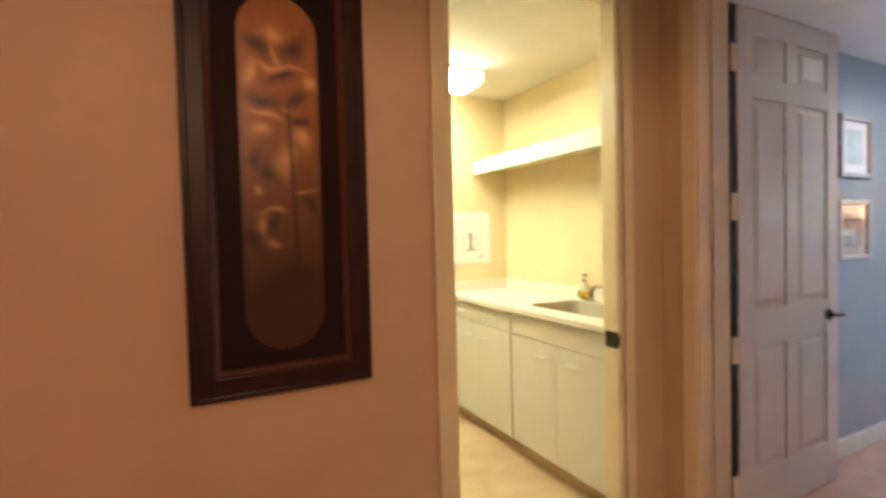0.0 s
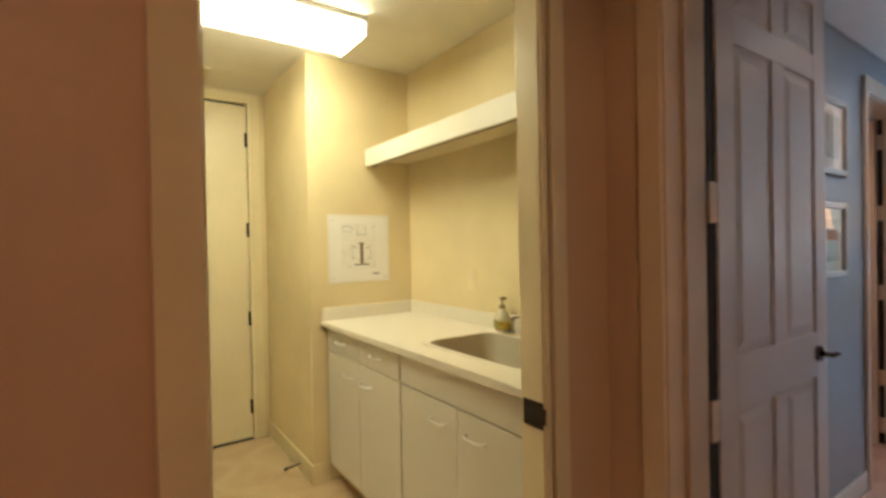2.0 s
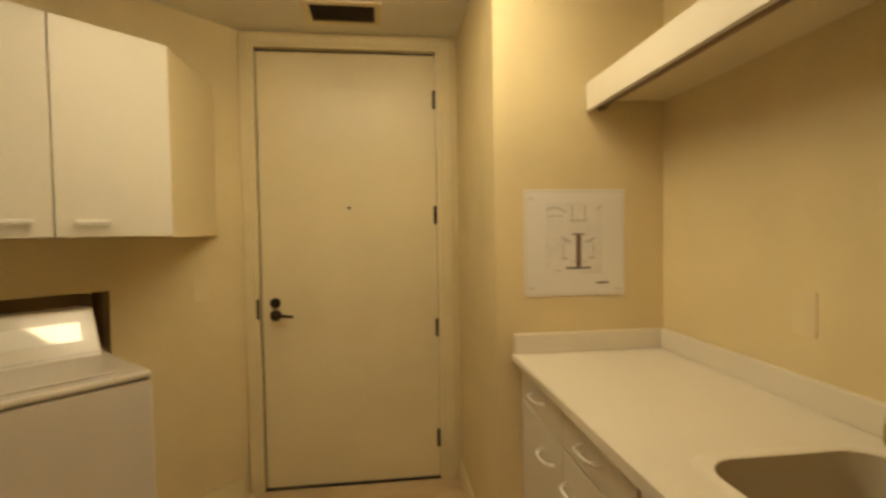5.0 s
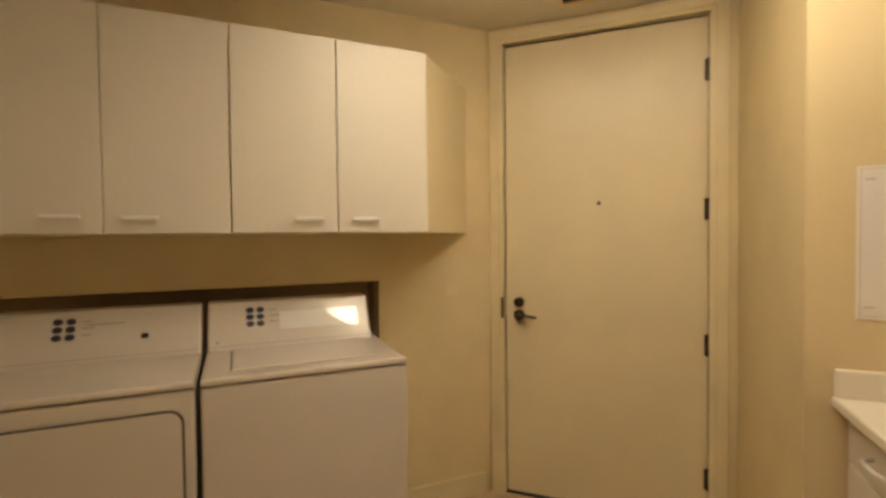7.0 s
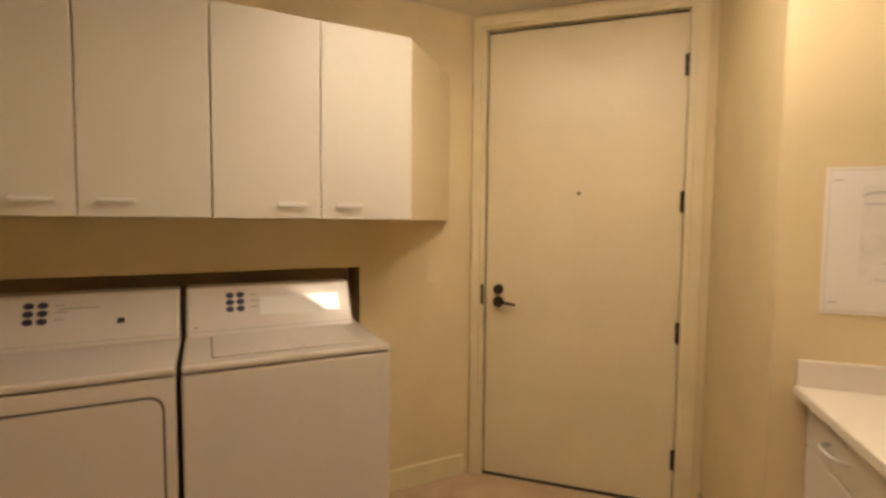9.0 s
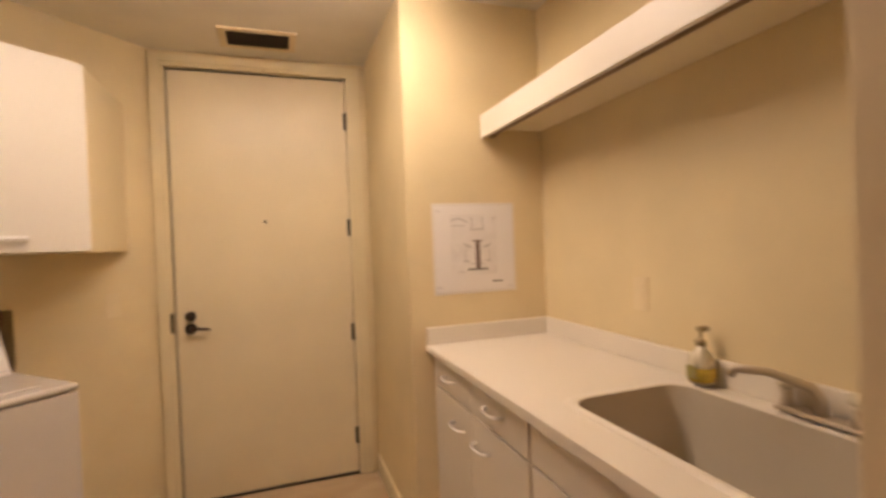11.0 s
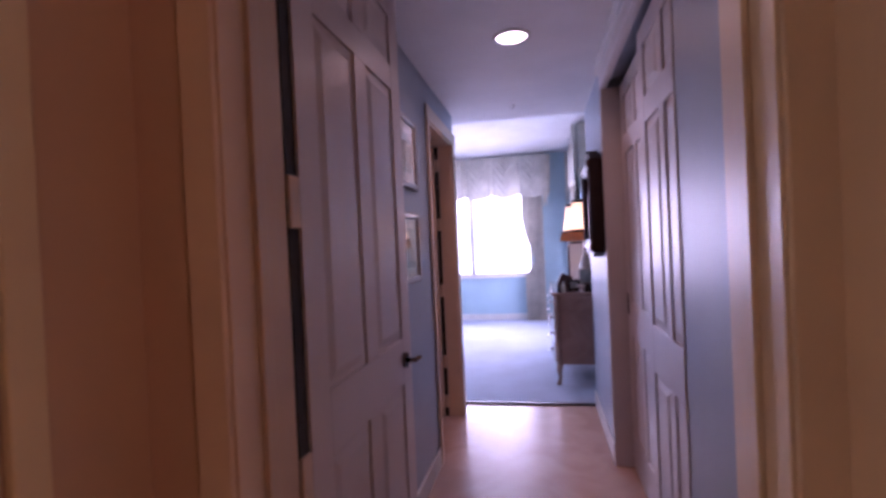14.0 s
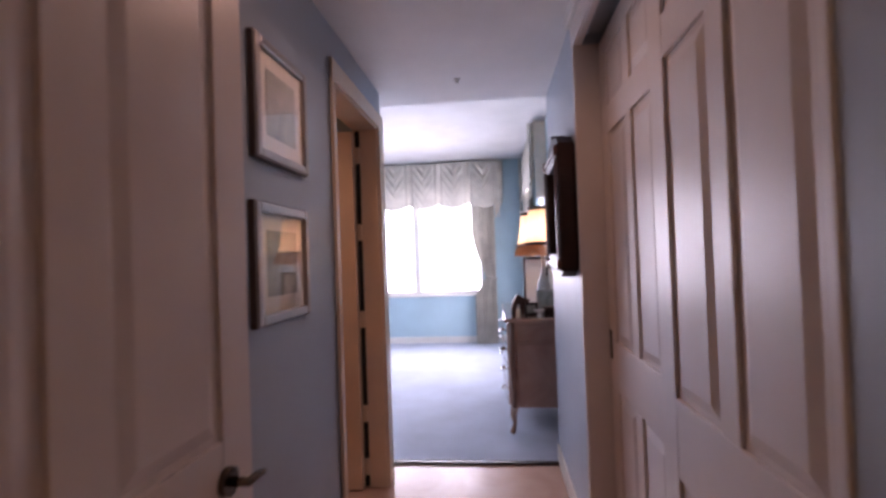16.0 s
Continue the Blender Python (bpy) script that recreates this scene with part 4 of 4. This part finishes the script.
def palm_print():
    bm = bmesh.new()
    layer = bm.verts.layers.float_color.new("ink")
    nu, nv, rows = 44, 150, []
    for j in range(nv + 1):
        z = 0.121 + (H - 0.242) * j / nv
        over = max(0.0, z - (H - 0.24), 0.24 - z) / 0.12
        half = hw * math.sqrt(max(0.0004, 1 - over * over))
        row = []
        for i in range(nu + 1):
            x = half * (2 * i / nu - 1)
            v = bm.verts.new((cx + x, -0.0135, z))
            v[layer] = ink(x, z)
            row.append(v)
        rows.append(row)
    for a, b in zip(rows, rows[1:]):
        for i in range(nu):
            bm.faces.new((a[i], a[i + 1], b[i + 1], b[i]))
    rim = [e for e in bm.edges if e.is_boundary]
    out = bmesh.ops.extrude_edge_only(bm, edges=rim)
    bmesh.ops.translate(bm, vec=(0, 0.0018, 0), verts=[v for v in out["geom"] if isinstance(v, bmesh.types.BMVert)])
    return bm


M_PRINT = material("painted_copper_print", (1.0, 1.0, 1.0), 0.34, scale=38, fine=420, second=(0.84, 0.82, 0.80), warp=1.5, grain=0.12, bump=0.06)
pn = M_PRINT.node_tree
ink_in = pn.nodes.new("ShaderNodeAttribute")
ink_in.attribute_name = "ink"
wash = pn.nodes.new("ShaderNodeMix")
wash.data_type, wash.blend_type = "RGBA", "MULTIPLY"
wash.inputs["Factor"].default_value = 1.0
pb = pn.nodes["Principled BSDF"].inputs["Base Color"]
pn.links.new(pb.links[0].from_socket, wash.inputs["A"])
pn.links.new(ink_in.outputs["Color"], wash.inputs["B"])
pn.links.new(wash.outputs["Result"], pb)
part("print", palm_print(), M_PRINT, fp, "copper-toned print of a palm")


# ---- hall ----
def hall_picture(x0, x1, z0, z1, label):
    d = thing("framed_etching", pose(x0, HL - 0.0005, z0), label, "picture", "pair of framed etchings")
    w, h, f = x1 - x0, z1 - z0, 0.03
    part("frame", boxes((0, f, -0.028, 0, 0, h), (w - f, w, -0.028, 0, 0, h), (f, w - f, -0.0278, 0, 0, f), (f, w - f, -0.0278, 0, h - f, h), bevel=0.006), M_SILVER, d)
    part("edge", boxes((-0.004, 0, -0.018, 0, 0, h), (w, w + 0.004, -0.018, 0, 0, h), (0, w, -0.018, 0, h, h + 0.004), (0, w, -0.018, 0, -0.004, 0)), M_DKFRAME, d)
    part("mat", boxes((f, w - f, -0.010, -0.001, f, h - f)), M_IVORY, d)
    part("etching", boxes((f + 0.055, w - f - 0.055, -0.0112, -0.0101, f + 0.05, h - f - 0.05)), M_ETCH, d)
    g = part("glass", boxes((f, w - f, -0.016, -0.0135, f, h - f)), M_GLASS, d)
    g.visible_shadow = False


hall_picture(2.83, 3.215, 1.70, 2.07, "silver-framed etching in an ivory mat on the hall wall")
hall_picture(2.81, 3.195, 1.20, 1.565, "silver-framed etching behind reflecting glass on the hall wall")

cl = thing("recessed_light", pose(3.10, -0.41, HC), "round recessed ceiling downlight, lit", "ceiling light")
part("trim_ring", lathe([(0.098, -0.0005), (0.098, -0.006), (0.078, -0.009), (0.076, -0.0006)], 32), M_WHITE, cl, smooth=True)
part("lens", lathe([(0.075, -0.0006), (0.075, -0.004)], 32), M_CANGLOW, cl, "lit lens")
# unseen fitting added for the lobby's stand-in light
cl_unseen = thing("recessed_light", pose(-0.70, -2.45, LC), "round recessed ceiling downlight, lit", "ceiling light")
part("trim_ring", lathe([(0.098, -0.0005), (0.098, -0.006), (0.078, -0.009), (0.076, -0.0006)], 32), M_WHITE, cl_unseen, smooth=True)
part("lens", lathe([(0.075, -0.0006), (0.075, -0.004)], 32), M_CANGLOW, cl_unseen, "lit lens")
sm = thing("sprinkler_head", pose(4.35, -0.34, HC), "small white ceiling sprinkler head", "sprinkler")
part("cup", lathe([(0.022, -0.0005), (0.022, -0.003), (0.010, -0.006), (0.008, -0.020), (0.013, -0.021)], 16), M_WHITE, sm, smooth=True)

# dark carved wall mirror
wm = thing("wall_mirror", pose(3.74, HR + 0.0005, 1.295), "dark carved wood framed mirror on the hall wall", "mirror")
W, H = 0.52, 0.60
part("frame", boxes((0, 0.075, 0, 0.085, 0, H), (W - 0.075, W, 0, 0.085, 0, H), (0.075, W - 0.075, 0, 0.0848, 0, 0.085), (0.075, W - 0.075, 0, 0.0848, H - 0.085, H), bevel=0.014), M_WALNUT, wm)
part("inner_bead", boxes((0.075, 0.085, 0, 0.035, 0.085, H - 0.085), (W - 0.085, W - 0.075, 0, 0.035, 0.085, H - 0.085), (0.085, W - 0.085, 0, 0.0348, 0.085, 0.095), (0.085, W - 0.085, 0, 0.0348, H - 0.095, H - 0.085), bevel=0.003), M_MAHOG, wm)
part("mirror_glass", boxes((0.08, W - 0.08, 0.012, 0.018, 0.09, H - 0.09)), M_MIRROR, wm)
bm = prism([(0.02, H - 0.002), (W - 0.02, H - 0.002), (W - 0.09, H + 0.04), (W / 2 + 0.05, H + 0.055), (W / 2, H + 0.085), (W / 2 - 0.05, H + 0.055), (0.09, H + 0.04)], 0.004, 0.075)
bm.transform(Matrix(((1, 0, 0, 0), (0, 0, 1, 0), (0, 1, 0, 0), (0, 0, 0, 1))))
part("crest", bm, M_WALNUT, wm, "carved crest")
bm = prism([(0.03, 0.002), (0.10, -0.025), (W / 2 - 0.06, -0.028), (W / 2, -0.034), (W / 2 + 0.06, -0.028), (W - 0.10, -0.025), (W - 0.03, 0.002)], 0.004, 0.070)
bm.transform(Matrix(((1, 0, 0, 0), (0, 0, 1, 0), (0, 1, 0, 0), (0, 0, 0, 1))))
part("apron", bm, M_WALNUT, wm, "carved lower edge")
for ex in (0.035, W - 0.035):
    for ez in (0.035, H - 0.035):
        part("scroll", tube([(ex, 0.080, ez), (ex, 0.098, ez)], [0.034, 0.022], 14), M_LIP, wm, smooth=True)
part("front_bead", boxes((0.030, 0.046, 0.080, 0.094, 0.07, H - 0.07), (W - 0.046, W - 0.030, 0.080, 0.094, 0.07, H - 0.07), (0.07, W - 0.07, 0.080, 0.094, 0.030, 0.048), (0.07, W - 0.07, 0.080, 0.094, H - 0.048, H - 0.030), bevel=0.004), M_LIP, wm)


# ---- bedroom ----
def drape(name, label, m, width, z0, z1, tie):
    """A pleated curtain, drawn in at the tie height."""
    d = thing(name, m, label, "curtain")
    bm = bmesh.new()
    nu, nv, half = 64, 36, width / 2
    grid = []
    for v in range(nv + 1):
        z = z0 + (z1 - z0) * v / nv
        low = min(1.0, max(0.0, (tie + 0.75 - z) / 0.75)) if z > tie else max(0.0, 1 - (tie - z) / 0.30) * 0.72 + 0.28
        pinch = 1 - 0.58 * low ** 1.6
        row = []
        for u in range(nu + 1):
            s = u / nu * 2 - 1
            fold = 0.030 * math.sin(u * 0.85 + 0.3 * math.sin(v * 0.25)) + 0.010 * math.sin(u * 2.3)
            row.append(bm.verts.new((fold, s * half * pinch - half * (1 - pinch), z)))
        grid.append(row)
    for a, b in zip(grid, grid[1:]):
        for u in range(nu):
            bm.faces.new((a[u], a[u + 1], b[u + 1], b[u]))
    part("panel", bm, M_CURTAIN, d, smooth=True)
    part("tieback", tube([(0.048 * math.cos(a), -half * 0.58 + half * 0.45 * math.sin(a), tie + 0.03 * math.sin(a)) for a in (2 * math.pi * i / 16 for i in range(17))], 0.016, 8), M_CURTAIN, d, smooth=True)
    return d


def valance(label, m, length, swags, z0, z1):
    """A board with draped swags hanging from it; local x along the wall, the room at negative y."""
    d = thing("valance", m, label, "valance")
    part("board", boxes((0, length, -0.14, -0.001, z1 - 0.02, z1), bevel=0.003), M_CURTAIN, d)
    sw = length / swags
    for k in range(swags):
        bm = bmesh.new()
        nu, nv, rows = 28, 40, []
        for v in range(nv + 1):
            q = v / nv
            row = []
            for u in range(nu + 1):
                s = u / nu
                sag = 4 * s * (1 - s)
                vee = max(0.0, 1 - abs(2 * s - 1) * 1.28)
                z = z1 - 0.01 - q * ((z1 - z0) * (0.90 + 0.10 * sag))
                y = -0.145 - 0.05 * q * sag - 0.034 * math.sin(q * 30 - 11 * vee) * vee ** 0.6 * min(1, 5 * q) * max(0.12, 1 - q * 1.1) - 0.012 * math.cos(s * 40) * (1 - min(1, vee * 3))
                row.append(bm.verts.new(((k + s) * sw, y, z)))
            rows.append(row)
        for a, b in zip(rows, rows[1:]):
            for u in range(nu):
                bm.faces.new((a[u], a[u + 1], b[u + 1], b[u]))
        part("swag", bm, M_CURTAIN, d, smooth=True)
    for s0, s1 in ((-0.012, 0.0), (length, length + 0.012)):
        part("end_panel", boxes((s0, s1, -0.13, -0.001, z0 - 0.16, z1), bevel=0.003), M_CURTAIN, d)
        bm = bmesh.new()
        rows = []
        for v in range(13):
            q = v / 12
            rows.append([bm.verts.new((s0 + 0.16 * (u / 8 - 0.5) * (1 - 0.25 * q), -0.185 - 0.02 * math.sin(u * 2.4), z1 - 0.02 - q * (z1 - z0) * (1.25 - 0.045 * u))) for u in range(9)])
        for a, b in zip(rows, rows[1:]):
            for u in range(8):
                bm.faces.new((a[u], a[u + 1], b[u + 1], b[u]))
        part("jabot", bm, M_CURTAIN, d, smooth=True)
    return d


valance("ivory draped valance with swags over the bedroom window", pose(WX - 0.001, 2.18, 0, 0, 0, -90), 2.80, 6, 2.13, BC - 0.025)
drape("curtain", "ivory pleated curtain tied back beside the window", pose(WX - 0.12, -0.365, 0.012), 0.36, 0.0, 2.60, 1.03)
drape("curtain", "ivory pleated curtain hanging behind the dresser", pose(8.72, BR + 0.12, 0.012, 0, 0, 90), 0.40, 0.0, 2.60, 1.0)
valance("ivory draped valance on the wall over the dresser", pose(8.9, BR + 0.001, 0, 0, 0, 180), 1.95, 4, 2.16, BC - 0.025)

dr = thing("dresser", pose(5.22, BR + 0.04, 0.012), "mahogany chest of drawers with curved legs", "dresser")
DL, DD, DH = 1.15, 0.50, 0.88
part("top", boxes((-0.02, DL + 0.02, 0.0, DD + 0.02, DH - 0.028, DH), bevel=0.008), M_MAHOG, dr)
part("carcass", boxes((0, DL, 0.0, DD - 0.02, 0.20, DH - 0.028), bevel=0.004), M_MAHOG, dr)
part("side_rail", boxes((-0.009, 0.0, 0.05, DD - 0.07, DH - 0.165, DH - 0.05), bevel=0.004), M_MAHOG, dr)
part("side_panel", boxes((-0.007, 0.0, 0.05, DD - 0.07, 0.245, DH - 0.195), bevel=0.004), M_MAHOG, dr)
part("side_moulding", boxes((-0.013, 0.0, 0.01, DD - 0.025, DH - 0.188, DH - 0.172), bevel=0.003), M_MAHOG, dr)
part("corner_post", tube([(0.004, DD - 0.030, 0.20), (0.004, DD - 0.026, 0.45), (0.004, DD - 0.030, DH - 0.03)], [0.020, 0.026, 0.022], 10), M_MAHOG, dr, smooth=True)
part("skirt", prism([(0.05, 0.205), (0.05, 0.165), (0.18, 0.178), (DL / 2, 0.150), (DL - 0.18, 0.178), (DL - 0.05, 0.165), (DL - 0.05, 0.205)], -DD + 0.028, -DD + 0.045), M_MAHOG, dr).data.transform(Matrix.Rotation(radians(90), 4, "X"))
for k in range(4):
    z0 = 0.22 + k * 0.156
    bow = [(0.02 + (DL - 0.04) * i / 14, DD + 0.002 + 0.034 * math.sin(math.pi * i / 14)) for i in range(15)]
    f = part("drawer", prism([(0.02, DD - 0.02)] + bow + [(DL - 0.02, DD - 0.02)], z0, z0 + 0.146), M_MAHOG, dr)
    for hx in (0.25, DL - 0.25):
        hy = DD + 0.002 + 0.034 * math.sin(math.pi * (hx - 0.02) / (DL - 0.04))
        part("pull", tube([(hx - 0.045, hy, z0 + 0.08), (hx - 0.03, hy + 0.028, z0 + 0.06), (hx + 0.03, hy + 0.028, z0 + 0.06), (hx + 0.045, hy, z0 + 0.08)], 0.007, 8), M_CHROME, f, "bright metal pull", smooth=True)
for lx in (0.03, DL - 0.03):
    for ly in (0.03, DD - 0.04):
        part("leg", tube([(lx, ly, 0.205), (lx, ly + 0.012, 0.14), (lx, ly + 0.004, 0.07), (lx, ly + 0.018, 0.012), (lx, ly + 0.026, 0.0)], [0.032, 0.027, 0.016, 0.020, 0.022], 10), M_MAHOG, dr, smooth=True)

TOPZ = 0.012 + DH
tl = thing("table_lamp", pose(5.62, -0.93, TOPZ), "table lamp with a cream fringed shade, lit", "lamp")
part("base", lathe([(0.075, 0), (0.075, 0.015), (0.03, 0.03), (0.022, 0.08), (0.05, 0.16), (0.055, 0.22), (0.028, 0.30), (0.014, 0.34), (0.012, 0.52)], 24), M_SILVER, tl, smooth=True)
bm = bmesh.new()
n, rows = 48, []
for r, z in ((0.146, 0.575), (0.134, 0.63), (0.116, 0.73), (0.102, 0.87)):
    rows.append([bm.verts.new((r * (1 + 0.03 * math.cos(8 * 2 * math.pi * k / n)) * math.cos(2 * math.pi * k / n), r * (1 + 0.03 * math.cos(8 * 2 * math.pi * k / n)) * math.sin(2 * math.pi * k / n), z)) for k in range(n)])
for a, b in zip(rows, rows[1:]):
    for k in range(n):
        bm.faces.new((a[k], a[(k + 1) % n], b[(k + 1) % n], b[k]))
shade = part("shade", bm, M_SHADE, tl, "cream scalloped shade", smooth=True)
bm = bmesh.new()
for k in range(60):
    a = 2 * math.pi * k / 60
    tube([(0.148 * math.cos(a), 0.148 * math.sin(a), 0.575), (0.172 * math.cos(a + 0.02), 0.172 * math.sin(a + 0.02), 0.482 + 0.014 * math.sin(a * 8))], [0.005, 0.0085], 5, bm)
part("fringe", bm, M_FRINGE, shade, "brown fringe")
part("trim_band", tube([(0.101 * math.cos(2 * math.pi * k / 32), 0.101 * math.sin(2 * math.pi * k / 32), 0.872) for k in range(33)], 0.017, 6), M_WALNUT, shade)
part("lower_band", tube([(0.148 * math.cos(2 * math.pi * k / 32), 0.148 * math.sin(2 * math.pi * k / 32), 0.575) for k in range(33)], 0.014, 6), M_WALNUT, shade)
copy_thing(tl, pose(6.20, -0.90, TOPZ))
for lx, ly in ((5.62, -0.93), (6.20, -0.90)):
    lamp_light("lamp_bulb", "POINT", pose(lx, ly, TOPZ + 0.68), 5, (1.0, 0.72, 0.46), 0.04)


def photo_frame(x, y, w, h, turn, mat, label, face=M_ETCH):
    d = thing("photo_frame", pose(x, y, TOPZ, 0, 0, turn), label, "picture frame", "photo frames on the dresser")
    part("frame", boxes((-w / 2, -w / 2 + 0.018, -0.008, 0.008, 0, h), (w / 2 - 0.018, w / 2, -0.008, 0.008, 0, h), (-w / 2 + 0.018, w / 2 - 0.018, -0.0078, 0.0078, 0, 0.018), (-w / 2 + 0.018, w / 2 - 0.018, -0.0078, 0.0078, h - 0.018, h), bevel=0.002), mat, d)
    part("photo", boxes((-w / 2 + 0.018, w / 2 - 0.018, -0.002, 0.003, 0.018, h - 0.018)), face, d)
    part("strut", boxes((-0.02, 0.02, 0.008, 0.055, 0, 0.012), (-0.02, 0.02, 0.006, 0.012, 0, h * 0.6)), M_BLACK, d)


photo_frame(5.45, -0.93, 0.16, 0.20, -78, M_SILVER, "silver photo frame on the dresser")
photo_frame(5.40, -0.80, 0.12, 0.10, -60, M_WALNUT, "small dark photo frame on the dresser")
photo_frame(5.55, -0.72, 0.10, 0.13, -95, M_MAHOG, "brown photo frame on the dresser")
photo_frame(5.92, -0.90, 0.24, 0.46, -84, M_WALNUT, "tall dark frame with a white sheet on the dresser", M_PAPER)
photo_frame(5.70, -1.03, 0.14, 0.40, -88, M_WALNUT, "narrow dark frame with a white sheet on the dresser", M_PAPER)
bk = thing("book", pose(5.42, -0.70, TOPZ, 0, 0, 12), "reddish-brown book leaning on the dresser clutter", "book")
bm = boxes((-0.012, 0.012, -0.06, 0.06, 0, 0.13), bevel=0.003)
bm.transform(Matrix.Translation((0.03, 0, 0.004)) @ Matrix.Rotation(radians(24), 4, "X"))
bmesh.ops.translate(bm, vec=(0, 0, -min(v.co.z for v in bm.verts)), verts=bm.verts)
part("cover", bm, M_LIP, bk)
dh = thing("dish", pose(5.33, -0.86, TOPZ), "small white footed dish on the dresser", "dish")
part("bowl", lathe([(0.022, 0), (0.020, 0.006), (0.009, 0.012), (0.011, 0.022), (0.045, 0.046), (0.048, 0.052), (0.040, 0.046)], 20), M_WHITE, dh, smooth=True)
jb = thing("jewellery_box", pose(5.38, -0.98, TOPZ), "small dark wooden box on the dresser", "box")
part("body", boxes((-0.06, 0.06, -0.08, 0.08, 0, 0.05), bevel=0.004), M_WALNUT, jb)
part("lid", boxes((-0.064, 0.064, -0.084, 0.084, 0.0505, 0.068), bevel=0.006), M_WALNUT, jb)

# small bottles and boxes among the frames
for bx0, by0, hh, rr, mt, lab in ((5.36, -0.70, 0.09, 0.018, M_CLEAR, "small clear scent bottle on the dresser"), (5.46, -0.66, 0.12, 0.016, M_WALNUT, "slim dark bottle on the dresser"), (5.50, -0.82, 0.07, 0.026, M_SILVER, "squat silver jar on the dresser")):
    sb = thing("scent_bottle", pose(bx0, by0, TOPZ), lab, "bottle", "bottles on the dresser")
    part("flask", lathe([(rr * 0.9, 0), (rr, 0.006), (rr, hh * 0.6), (rr * 0.4, hh * 0.75), (rr * 0.4, hh * 0.82)], 16), mt, sb, smooth=True)
    part("stopper", lathe([(rr * 0.3, hh * 0.82), (rr * 0.6, hh * 0.88), (rr * 0.5, hh)], 14), M_SILVER, sb, smooth=True)
